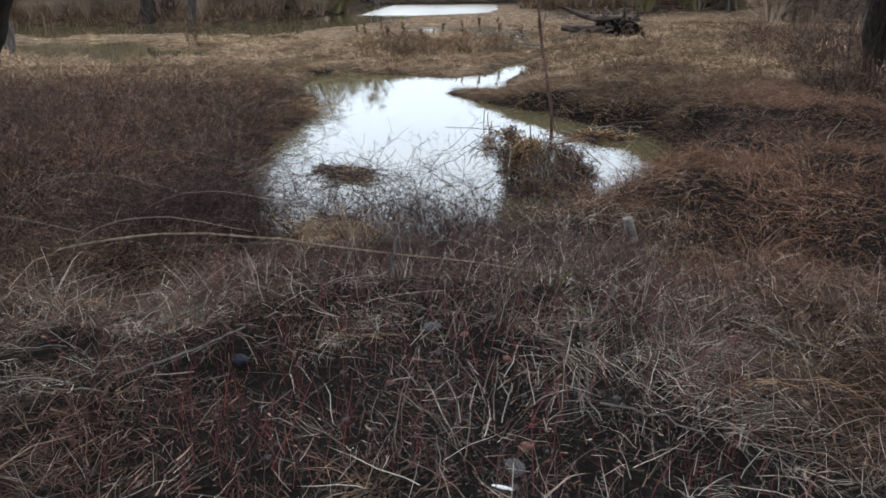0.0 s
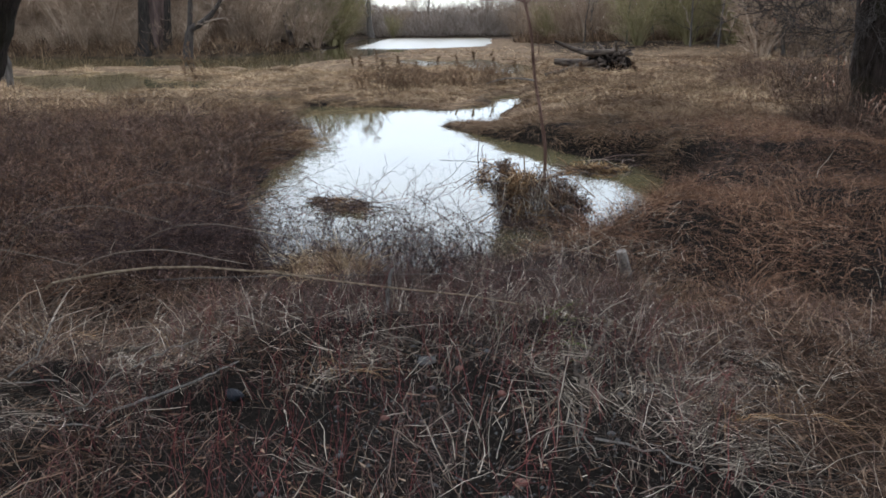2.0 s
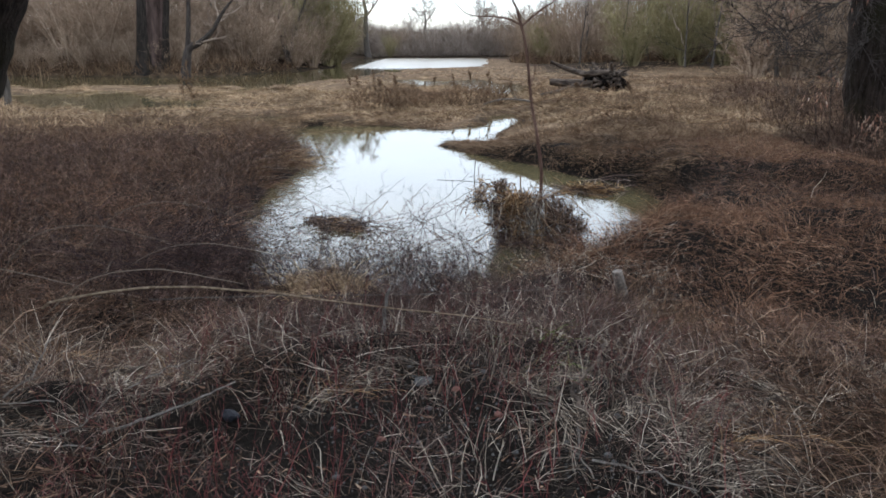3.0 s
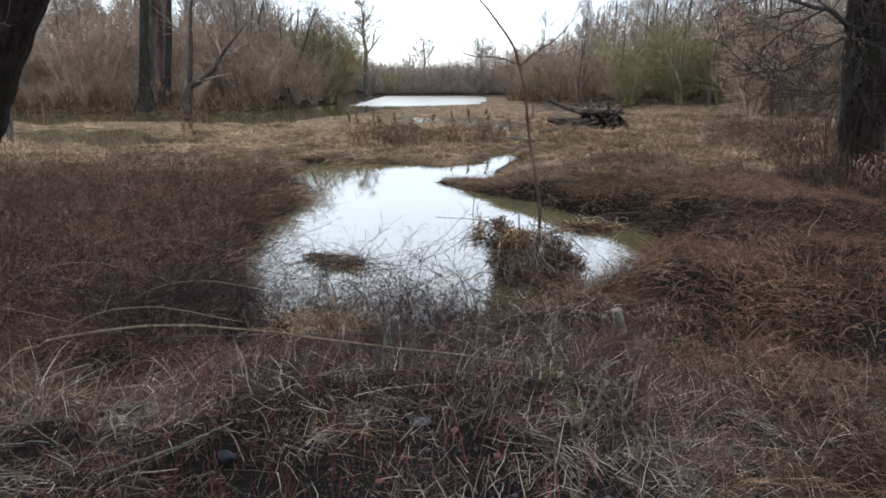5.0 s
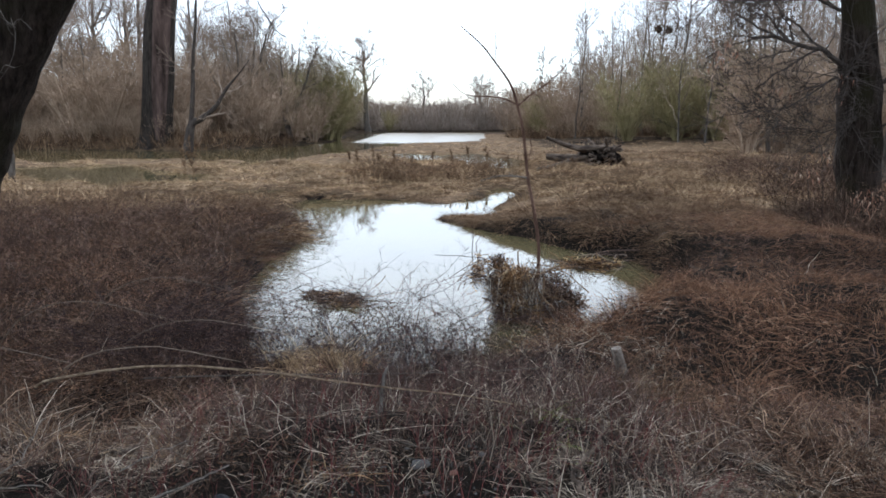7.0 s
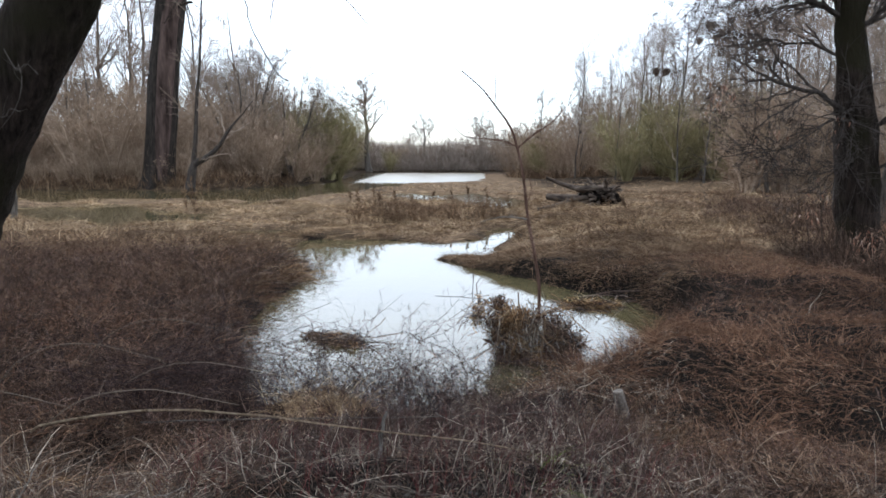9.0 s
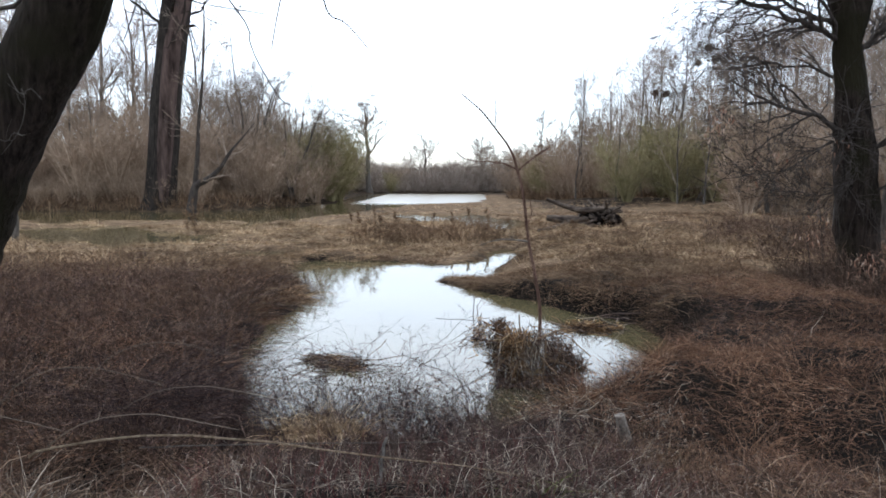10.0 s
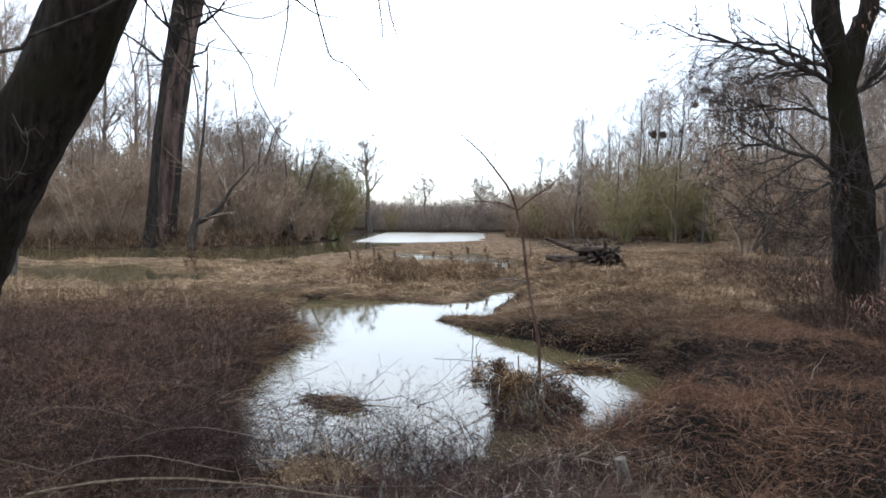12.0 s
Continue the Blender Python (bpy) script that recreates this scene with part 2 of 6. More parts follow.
def link_mesh(name, verts, tris, material, parent=None, label="", flat=True):
    me = bpy.data.meshes.new(name)
    verts, tris = np.asarray(verts, np.float32).reshape(-1, 3), np.asarray(tris, np.int32).reshape(-1, 3)
    me.vertices.add(len(verts))
    me.vertices.foreach_set("co", verts.ravel())
    me.loops.add(tris.size)
    me.loops.foreach_set("vertex_index", tris.ravel())
    me.polygons.add(len(tris))
    me.polygons.foreach_set("loop_start", np.arange(len(tris), dtype=np.int32) * 3)
    me.polygons.foreach_set("use_smooth", np.full(len(tris), not flat))
    me.update(calc_edges=True)
    me.materials.append(material)
    ob = new(name, me)
    if parent is not None:
        ob.parent = parent
    if label:
        ob["label"] = label
    return ob


def unit(v):
    return v / np.maximum(np.linalg.norm(v, axis=-1, keepdims=True), 1e-9)


def strips(root, way, length, width, bend, segs=3, rng=RNG):
    """Tapered ribbons: roots, first directions, lengths, widths and the bend of the tip."""
    n = len(root)
    side = unit(np.cross(way, unit(rng.normal(size=(n, 3)) + [0, 0.8, 0])))
    rows = []
    for k in range(segs):
        t = k / segs
        c = root + way * (length * t)[:, None] + bend * (length * t * t)[:, None]
        w = side * (width * 0.5 * (1 - 0.75 * t))[:, None]
        rows += [c - w, c + w]
    rows.append(root + way * length[:, None] + bend * length[:, None])
    v = np.stack(rows, 1)
    m = 2 * segs + 1
    f = []
    for k in range(segs - 1):
        f += [(2 * k, 2 * k + 1, 2 * k + 2), (2 * k + 1, 2 * k + 3, 2 * k + 2)]
    f.append((m - 3, m - 2, m - 1))
    tris = (np.arange(n) * m)[:, None, None] + np.array(f)[None]
    return v.reshape(-1, 3), tris.reshape(-1, 3)


def tubes(path, radius, sides=3):
    """Tapered tubes along polylines: path (n, k, 3), radius (n, k)."""
    path, radius = np.asarray(path, float), np.asarray(radius, float)
    n, k, _ = path.shape
    tan = unit(np.gradient(path, axis=1))
    ref = np.where(np.abs(tan[:, :1, 2:3]) > 0.8, np.array([1.0, 0, 0]), np.array([0, 0, 1.0]))
    a = unit(np.cross(tan, np.broadcast_to(ref, tan.shape)))
    b = np.cross(tan, a)
    ang = np.arange(sides) / sides * 2 * np.pi
    ring = a[:, :, None] * np.cos(ang)[:, None] + b[:, :, None] * np.sin(ang)[:, None]
    v = path[:, :, None] + ring * radius[:, :, None, None]
    f = []
    for r in range(k - 1):
        for c in range(sides):
            p, q = r * sides + c, r * sides + (c + 1) % sides
            f += [(p, q, p + sides), (q, q + sides, p + sides)]
    top = (k - 1) * sides
    f += [(top, top + c, top + c + 1) for c in range(1, sides - 1)]
    tris = (np.arange(n) * k * sides)[:, None, None] + np.array(f)[None]
    return v.reshape(-1, 3), tris.reshape(-1, 3)


def ribbons(path, width, rng=RNG):
    """Ribbons along polylines: path (n, k, 3), width (n, k); they end in a point."""
    n, k, _ = path.shape
    tan = unit(np.gradient(path, axis=1))
    side = unit(np.cross(tan, unit(rng.normal(size=(n, 1, 3)) + [0, 0.8, 0])))
    w = side * (width * 0.5)[..., None]
    v = np.concatenate([np.stack([path[:, :-1] - w[:, :-1], path[:, :-1] + w[:, :-1]], 2).reshape(n, -1, 3), path[:, -1:]], 1)
    m = 2 * (k - 1) + 1
    f = []
    for q in range(k - 2):
        f += [(2 * q, 2 * q + 1, 2 * q + 2), (2 * q + 1, 2 * q + 3, 2 * q + 2)]
    f.append((m - 3, m - 2, m - 1))
    return v.reshape(-1, 3), ((np.arange(n) * m)[:, None, None] + np.array(f)[None]).reshape(-1, 3)


def merge(*parts):
    vs, fs, o = [], [], 0
    for v, f in parts:
        vs.append(v)
        fs.append(f + o)
        o += len(v)
    return np.concatenate(vs), np.concatenate(fs)


def curve(points, k=12):
    """A smooth path of k places through a few points."""
    p = np.array(points, float)
    p = np.concatenate([2 * p[:1] - p[1:2], p, 2 * p[-1:] - p[-2:-1]])
    out = []
    for u in np.linspace(0, len(p) - 3 - 1e-6, k):
        i, t = int(u), u - int(u)
        a, b, c, d = p[i:i + 4]
        out.append(0.5 * (2 * b + (c - a) * t + (2 * a - 5 * b + 4 * c - d) * t * t + (3 * b - a - 3 * c + d) * t ** 3))
    return np.array(out)


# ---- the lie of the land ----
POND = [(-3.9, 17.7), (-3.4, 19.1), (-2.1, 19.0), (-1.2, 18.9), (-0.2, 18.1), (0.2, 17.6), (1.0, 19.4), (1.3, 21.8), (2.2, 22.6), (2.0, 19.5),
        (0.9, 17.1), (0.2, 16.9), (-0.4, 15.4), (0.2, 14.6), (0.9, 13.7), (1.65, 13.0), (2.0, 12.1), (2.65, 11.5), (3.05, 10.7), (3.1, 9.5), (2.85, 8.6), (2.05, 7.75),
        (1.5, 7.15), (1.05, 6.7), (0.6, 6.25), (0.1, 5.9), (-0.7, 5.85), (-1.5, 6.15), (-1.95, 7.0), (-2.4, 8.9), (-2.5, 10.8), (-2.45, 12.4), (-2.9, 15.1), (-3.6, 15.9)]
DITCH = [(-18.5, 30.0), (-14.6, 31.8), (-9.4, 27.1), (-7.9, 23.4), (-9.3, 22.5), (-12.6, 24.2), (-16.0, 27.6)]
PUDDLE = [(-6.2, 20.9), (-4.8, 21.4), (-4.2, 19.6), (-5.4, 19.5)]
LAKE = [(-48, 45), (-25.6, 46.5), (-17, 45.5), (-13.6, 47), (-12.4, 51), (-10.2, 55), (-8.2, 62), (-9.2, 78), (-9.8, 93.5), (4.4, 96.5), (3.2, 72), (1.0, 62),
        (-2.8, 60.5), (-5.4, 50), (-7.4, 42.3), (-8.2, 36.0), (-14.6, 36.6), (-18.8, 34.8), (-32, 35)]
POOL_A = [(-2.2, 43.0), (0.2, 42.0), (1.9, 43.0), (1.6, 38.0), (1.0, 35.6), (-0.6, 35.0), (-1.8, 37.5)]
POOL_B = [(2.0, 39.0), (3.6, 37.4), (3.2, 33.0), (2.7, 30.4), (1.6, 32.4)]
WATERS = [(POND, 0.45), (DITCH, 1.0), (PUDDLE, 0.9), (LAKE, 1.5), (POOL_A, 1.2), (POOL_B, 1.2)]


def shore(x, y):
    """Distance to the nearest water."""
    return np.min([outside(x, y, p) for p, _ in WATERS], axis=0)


def land(x, y):
    x, y = np.asarray(x, float), np.asarray(y, float)
    brow = 3.1 - 1.7 * smooth(0.7, 2.3, np.abs(x + 0.1 + 0.5 * (value_noise(x, y, 1.1, 9) - 0.5)))
    z = 0.60 - 0.45 * smooth(brow, 5.6, y)
    z = z + 0.05 * np.exp(-((y - 3.75 - 0.25 * x) / 0.3) ** 2) * smooth(1.6, 0.3, np.abs(x + 0.1)) - 0.07 * np.exp(-((y - 3.3) / 0.2) ** 2 - (x / 0.9) ** 2)
    z = z + (value_noise(x, y, 0.32, 75) - 0.5) * 0.10 * smooth(6, 4.5, y)
    z = z + (value_noise(x, y, 0.55, 10) - 0.5) * 0.22 * smooth(0.9, 1.8, np.abs(x)) * smooth(7, 4, y)
    z = z + 0.34 * smooth(0.1, 3.6, x - 0.12 * np.maximum(y - 14, 0)) * smooth(5, 7, y) * smooth(48, 20, y)
    z = z + 0.14 * smooth(-2.2, -5, x) * smooth(5, 7, y) * smooth(20, 12, y)
    z = z - 0.07 * smooth(17, 24, y) * smooth(9, 3, x)
    z = z + 0.55 * smooth(45, 50, y) * smooth(-9, -15, x) + 0.5 * smooth(40, 60, y) * smooth(8, 16, x)
    z = z + 1.2 * smooth(98, 130, np.hypot(x, y)) + 0.1 * smooth(0, -6, y)
    amp = smooth(3.0, 9.0, y)
    z = z + (value_noise(x, y, 2.6, 1) - 0.5) * 0.16 * amp + (value_noise(x, y, 0.8, 2) - 0.5) * 0.10 + (value_noise(x, y, 0.23, 3) - 0.5) * 0.045
    z = z + (value_noise(x, y, 1.3, 6) - 0.45) * 0.34 * smooth(2.4, 3.6, x) * smooth(7, 9, y) * smooth(20, 15, y)
    z = z + (value_noise(x, y, 1.2, 7) - 0.45) * 0.34 * smooth(17, 20, y) * smooth(40, 34, y) * (1 - np.exp(-((x - 1.2) / 1.6) ** 2 - ((y - 18.5) / 4.0) ** 2))
    z = z - 0.16 * np.exp(-((x - 0.9) / 1.3) ** 2 - ((y - 16.6) / 1.6) ** 2)
    wob = (value_noise(x, y, 0.9, 4) - 0.5) * 0.5
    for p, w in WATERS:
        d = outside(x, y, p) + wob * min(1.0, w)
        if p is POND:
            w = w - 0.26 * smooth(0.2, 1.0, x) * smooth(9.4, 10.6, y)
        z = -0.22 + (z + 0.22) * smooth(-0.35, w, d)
    return z


def straw_cover(x, y):
    s = smooth(11.5, 15, y) * 0.75 * (0.45 + 0.55 * np.maximum(smooth(50, 40, y - 0.5 * np.maximum(x - 4, 0)), smooth(-6, -2, x) * smooth(95, 80, y) * smooth(9, 5, x))) + 0.25 * smooth(0.5, 2.0, np.abs(x)) * smooth(5.5, 3.0, y) + 0.35 * smooth(1.0, -1.0, y)
    s = s - 0.5 * smooth(0.55, 0.1, shore(x, y)) * smooth(9, 11, y) * smooth(24, 18, y)
    s = s + 0.10 * smooth(1.4, 2.6, x) * smooth(4.6, 6.0, y) * smooth(14, 10.5, y)
    return s


def build_ground():
    ang = np.radians(np.concatenate([np.arange(-180, -42, 6), np.arange(-42, 42, 0.5), np.arange(42, 180, 6)]))
    rad = np.concatenate([[0.35], 0.9 * 1.021 ** np.arange(0, 265), [300, 600, 1500, 3000]])
    na, nr = len(ang), len(rad)
    r, a = np.meshgrid(rad, ang, indexing="ij")
    x, y = r * np.sin(a), r * np.cos(a)
    z = land(x, y)
    v = np.stack([x, y, z], -1).reshape(-1, 3)
    i, j = np.meshgrid(np.arange(nr - 1), np.arange(na), indexing="ij")
    j2 = (j + 1) % na
    p, q, s, t = i * na + j, i * na + j2, (i + 1) * na + j, (i + 1) * na + j2
    tris = np.concatenate([np.stack([p, q, s], -1).reshape(-1, 3), np.stack([q, t, s], -1).reshape(-1, 3)])
    v = np.concatenate([v, [[0, 0, land(0.0, 0.0)]]])
    hub = np.stack([np.full(na, nr * na), (np.arange(na) + 1) % na, np.arange(na)], -1)
    tris = np.concatenate([tris, hub])[:, ::-1]
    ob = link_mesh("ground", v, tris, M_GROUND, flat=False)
    at = ob.data.attributes.new("straw", "FLOAT", "POINT")
    at.data.foreach_set("value", np.append(straw_cover(x, y).ravel(), 0.2).astype(np.float32))
    tagged(ob, "dark earth bank, deepened for gap shade, and matted winter meadow round the pond", "ground", kind="structure")


build_ground()
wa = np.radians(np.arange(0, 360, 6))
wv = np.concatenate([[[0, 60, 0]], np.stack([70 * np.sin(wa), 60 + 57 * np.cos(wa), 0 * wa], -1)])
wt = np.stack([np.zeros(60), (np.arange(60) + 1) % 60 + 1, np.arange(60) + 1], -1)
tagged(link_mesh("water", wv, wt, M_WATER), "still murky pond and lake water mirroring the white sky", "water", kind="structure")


# ---- trees ----
def branch_level(rng, path, rad, count, ratio, angle, start=0.25, up=0.25, wiggle=0.08, k=5, thin=0.55, rmin=0.004, taper=0.6):
    """Side branches on every branch of a level."""
    n, kk, _ = path.shape
    par = np.repeat(np.arange(n), count)
    m = len(par)
    s = start + (1 - start) * rng.random(m)
    u = s * (kk - 1)
    i = np.minimum(u.astype(int), kk - 2)
    f = (u - i)[:, None]
    p0 = path[par, i] * (1 - f) + path[par, i + 1] * f
    r0 = rad[par, i] * (1 - f[:, 0]) + rad[par, i + 1] * f[:, 0]
    tan = unit(path[par, i + 1] - path[par, i])
    plen = np.linalg.norm(np.diff(path, axis=1), axis=2).sum(1)[par]
    perp = unit(np.cross(tan, rng.normal(size=(m, 3))))
    an = np.radians(angle) * (0.7 + 0.6 * rng.random(m))
    d = unit(tan * np.cos(an)[:, None] + perp * np.sin(an)[:, None])
    ln = plen * ratio * (0.6 + 0.8 * rng.random(m)) * (1 - taper * s)
    t = np.linspace(0, 1, k)
    out = p0[:, None] + d[:, None] * (ln[:, None] * t)[..., None]
    out[..., 2] += up * ln[:, None] * t ** 2
    jit = rng.normal(size=(m, k, 3)) * (wiggle * ln)[:, None, None]
    jit[:, 0] = 0
    out = out + np.cumsum(jit, 1) * 0.5
    r = np.maximum(np.minimum(r0 * thin, 0.05 * ln + rmin), rmin)[:, None] * (1 - 0.75 * t)
    return out, r


def twig_strips(rng, path, count, length, width, angle=45, up=0.2):
    """Fine twigs as ribbons along the last branches."""
    n, k, _ = path.shape
    par = np.repeat(np.arange(n), count)
    m = len(par)
    u = (0.15 + 0.85 * rng.random(m)) * (k - 1)
    i = np.minimum(u.astype(int), k - 2)
    f = (u - i)[:, None]
    p0 = path[par, i] * (1 - f) + path[par, i + 1] * f
    tan = unit(path[par, i + 1] - path[par, i])
    perp = unit(np.cross(tan, rng.normal(size=(m, 3))))
    an = np.radians(angle)
    d = unit(tan * np.cos(an) + perp * np.sin(an))
    b = rng.normal(size=(m, 3)) * 0.15 + [0, 0, up]
    return strips(p0, d, length * (0.5 + rng.random(m)), np.full(m, width), b, 2, rng)


def tree(name, label, seed, height, r0, stems=1, limbs=12, sub=7, fine=6, twigs=4, lean=(0, 0), spread=0.45, angle=45, start=0.3,
         bark=None, twig=None, twig_w=0.02, stem_spread=0.25, category="tree", rise=0.25):
    rng = np.random.default_rng(seed)
    root = tagged(new(name), label, category)
    t = np.linspace(0, 1, 9)
    a = rng.random(stems) * 6.283
    out = stem_spread * np.sqrt(rng.random(stems)) * (stems > 1)
    hs = height * (0.75 + 0.25 * rng.random(stems)) if stems > 1 else np.array([height])
    path = np.zeros((stems, 9, 3))
    path[..., 0] = (lean[0] + np.cos(a) * out)[:, None] * hs[:, None] * t ** 1.3 + (np.cos(a) * out)[:, None] * 0.4
    path[..., 1] = (lean[1] + np.sin(a) * out)[:, None] * hs[:, None] * t ** 1.3 + (np.sin(a) * out)[:, None] * 0.4
    path[..., 2] = hs[:, None] * t - 0.25
    w = np.cumsum(rng.normal(size=path.shape) * [0.012, 0.012, 0], 1) * height
    path += w - w[:, :1]
    rs = r0 * (0.7 + 0.3 * rng.random(stems)) if stems > 1 else np.array([r0])
    rad = rs[:, None] * (1 - 0.9 * t) + 0.008
    rad[:, 0] *= 1.25
    if category == "shrub":
        l1, r1 = branch_level(rng, path, rad, limbs, spread, angle, start, 0.1, 0.07, 4, 0.55, 0.01)
        link_mesh("stem", *tubes(path[:, ::2], rad[:, ::2], 4), bark, root)
        first = twig_strips(rng, l1, sub, height * 0.17, twig_w * 1.3, 40, 0.05)
        more = twig_strips(rng, l1, sub * 2, height * 0.11, twig_w, 55, 0.05)
        link_mesh("crown", *merge(ribbons(l1, r1 * 2.2, rng), first, more), twig, root)
        return root
    l1, r1 = branch_level(rng, path, rad, limbs, spread, angle, start, rise, 0.06, 6, 0.55, 0.012)
    l2, r2 = branch_level(rng, l1, r1, sub, 0.6, 44, 0.15, rise * 0.7, 0.08, 4, 0.55, 0.006)
    link = [tubes(path, rad, 7)]
    part_t = link_mesh("trunk", *merge(*link), bark or M_GREYBARK, root, flat=False)
    crown = [tubes(l1, r1, 4), tubes(l2, r2, 3)]
    l3 = l2
    if fine:
        l3, r3 = branch_level(rng, l2, r2, fine, 0.6, 42, 0.1, 0.12, 0.08, 2, 0.6, 0.005 + 0.25 * max(0, twig_w - 0.016))
        crown.append(tubes(l3, r3, 3))
    if twigs:
        crown.append(twig_strips(rng, l3, twigs, height * 0.05, twig_w, 40, 0.1))
    link_mesh("crown", *merge(*crown), twig or M_CROWN, root)
    return root


def put(ob, x, y, turn=0.0, size=1.0, sink=0.0, high=1.0):
    m = Matrix.Translation((x, y, float(land(x, y)) - sink)) @ Matrix.Rotation(turn, 4, "Z") @ Matrix.Diagonal((size, size, size * high, 1))
    ob.matrix_basis = m
    return ob


def put_copy(ob, x, y, turn=0.0, size=1.0, high=1.0):
    c = copy_thing(ob, Matrix.Identity(4))
    return put(c, x, y, turn, size, 0.0, high)


# woods: tall thin trees, round trees, willows and brushwood
POPLAR = put(tree("poplar_tree", "tall bare grey poplar in the woods", 11, 24, 0.2, limbs=24, sub=7, fine=5, twigs=3, spread=0.24, angle=40, start=0.25, twig_w=0.018), -35, 70)
ASH = put(tree("ash_tree", "bare ash tree with ascending limbs at the wood's edge", 12, 13.2, 0.15, limbs=20, sub=8, fine=5, twigs=3, spread=0.34, angle=48, start=0.22, twig_w=0.012, rise=0.16), 20, 62)
ALDER = put(tree("alder_tree", "bare alder with a broad fine-twigged crown at the wood's edge", 22, 12.6, 0.14, stems=2, limbs=13, sub=7, fine=5, twigs=3, spread=0.42, angle=54, start=0.25, twig_w=0.012, rise=0.12, stem_spread=0.12), 25, 64)
ROUND = put(tree("field_tree", "bare round-crowned tree beyond the lake", 13, 10, 0.36, limbs=20, sub=7, fine=5, twigs=3, spread=0.5, angle=56, start=0.2, twig_w=0.024, rise=0.12), 5.6, 108, 0.4, 0.74)
WILLOW = put(tree("willow_tree", "many-stemmed bare willow by the water", 14, 9.6, 0.19, stems=5, limbs=9, sub=7, fine=4, twigs=4, spread=0.42, angle=48, start=0.2, stem_spread=0.42, twig_w=0.012, rise=0.12), -16.5, 62)
OLIVE = put(tree("willow_bush", "olive-green willow bush on the lake shore", 15, 6.5, 0.05, stems=16, limbs=10, sub=7, spread=0.4, angle=40, start=0.05, stem_spread=0.6,
                 bark=M_OLIVE, twig=M_OLIVE, twig_w=0.024, category="shrub"), -9.9, 64.5)
BRUSH = put(tree("shrub", "dense brown leafless shrub in the undergrowth", 16, 5.0, 0.04, stems=18, limbs=8, sub=4, spread=0.42, angle=46, start=0.02, stem_spread=0.65,
                 bark=M_BRUSH, twig=M_BRUSH, twig_w=0.022, category="shrub"), -24, 56)
BRUSH_B = put(tree("shrub", "tall thin brown shrub deep in the undergrowth", 18, 5.0, 0.04, stems=13, limbs=7, sub=5, spread=0.42, angle=44, start=0.05, stem_spread=0.6,
                   bark=M_BRUSH, twig=M_BRUSH, twig_w=0.026, category="shrub"), -30, 64, 0.0, 1.6)
BRUSH_B["group"] = "shrubs of the undergrowth"
THIN = put(tree("sapling_tree", "slender bare young tree among the undergrowth", 17, 9, 0.06, limbs=16, sub=6, fine=4, twigs=3, spread=0.34, angle=36, start=0.15, twig_w=0.014), 13, 56)
for ob, g in ((POPLAR, "poplars of the woods"), (ASH, "trees of the right wood"), (ALDER, "trees of the right wood"), (ROUND, "trees beyond the lake"), (WILLOW, "willows by the lake"), (BRUSH, "shrubs of the undergrowth"), (THIN, "young trees of the undergrowth")):
    ob["group"] = g
r = random.Random(5)
for x, y, s in ((-31, 68, 1.0), (-28.5, 72, 0.95), (-39, 66, 1.1), (-25, 76, 0.9), (-44, 70, 1.0), (-33, 80, 1.1), (-21.5, 78, 0.75)):
    put_copy(POPLAR, x, y, r.random() * 6, s)
for x, y, s in ((5.2, 107, 0.70), (-14.5, 64, 0.95), (-20, 66, 1.05), (-12.5, 88, 0.9), (-18, 70, 1.15), (-13, 76, 0.85)):
    put_copy(WILLOW, x, y, r.random() * 6, s)
for x, y, s in ((-9.6, 97, 1.16), (-2.7, 106, 0.72), (-5, 112, 0.5), (8.2, 112, 0.5), (10.8, 108, 0.55), (11, 84, 0.55)):
    put_copy(ROUND, x, y, r.random() * 6, s)
for x, y, s in ((12.4, 66, 0.85), (15.2, 68, 0.75), (17.5, 62, 0.9), (23, 61, 1.0), (26, 58, 0.95), (29, 62, 1.05), (32.5, 56, 1.0), (36, 60, 1.1), (41, 58, 1.1), (10, 76, 0.65), (14, 74, 0.7), (20.5, 70, 1.0), (24.5, 68, 1.1), (28, 70, 1.15), (16, 60, 0.8), (22, 57, 0.8), (27.5, 54, 0.85), (31, 66, 1.1), (18.6, 64, 0.95), (10.3, 17.4, 0.46), (11.6, 18.6, 0.5)):
    put_copy(ALDER if int(x * 10) % 2 else ASH, x, y, r.random() * 6, s * 1.04)
for x, y, s in ((15.8, 50, 1.0), (17.2, 49, 1.1), (20, 52, 1.2), (24, 50, 1.1), (28, 48, 1.2), (11, 62, 0.9), (-27, 56, 1.3), (-22, 58, 1.2), (-30, 60, 1.4), (-18, 60, 1.0), (-34, 56, 1.4), (9.9, 16.5, 0.62), (11.2, 18, 0.7), (10.6, 20, 0.75), (-10.8, 17.5, 1.0)):
    put_copy(THIN, x, y, r.random() * 6, s)
for x, y, s in ((13.4, 54, 0.8), (16.6, 53, 0.9), (19.2, 52, 0.9), (9.2, 70, 0.6), (19.5, 54, 0.95), (22.5, 53, 1.05), (17, 58, 0.85), (25.5, 55, 1.0), (-7, 99, 0.45)):
    put_copy(OLIVE, x, y, r.random() * 6, s)
for k in range(26):
    put_copy(BRUSH, -46 + k * 1.3 + r.uniform(-1, 1), (48.5 if k < 22 else 54) + r.uniform(0, 4), r.random() * 6, r.uniform(0.7, 1.1))
for k in range(16):
    put_copy(BRUSH, -42 + k * 1.75 + r.uniform(-0.7, 0.7), 47.6 + r.uniform(0, 1), r.random() * 6, r.uniform(0.3, 0.5))
for k in range(18):
    put_copy(BRUSH_B, -48 + k * 2.0 + r.uniform(-1, 1), 60 + r.uniform(0, 8), r.random() * 6, r.uniform(1.4, 2.0) * (1.0 - 0.25 * k / 19))
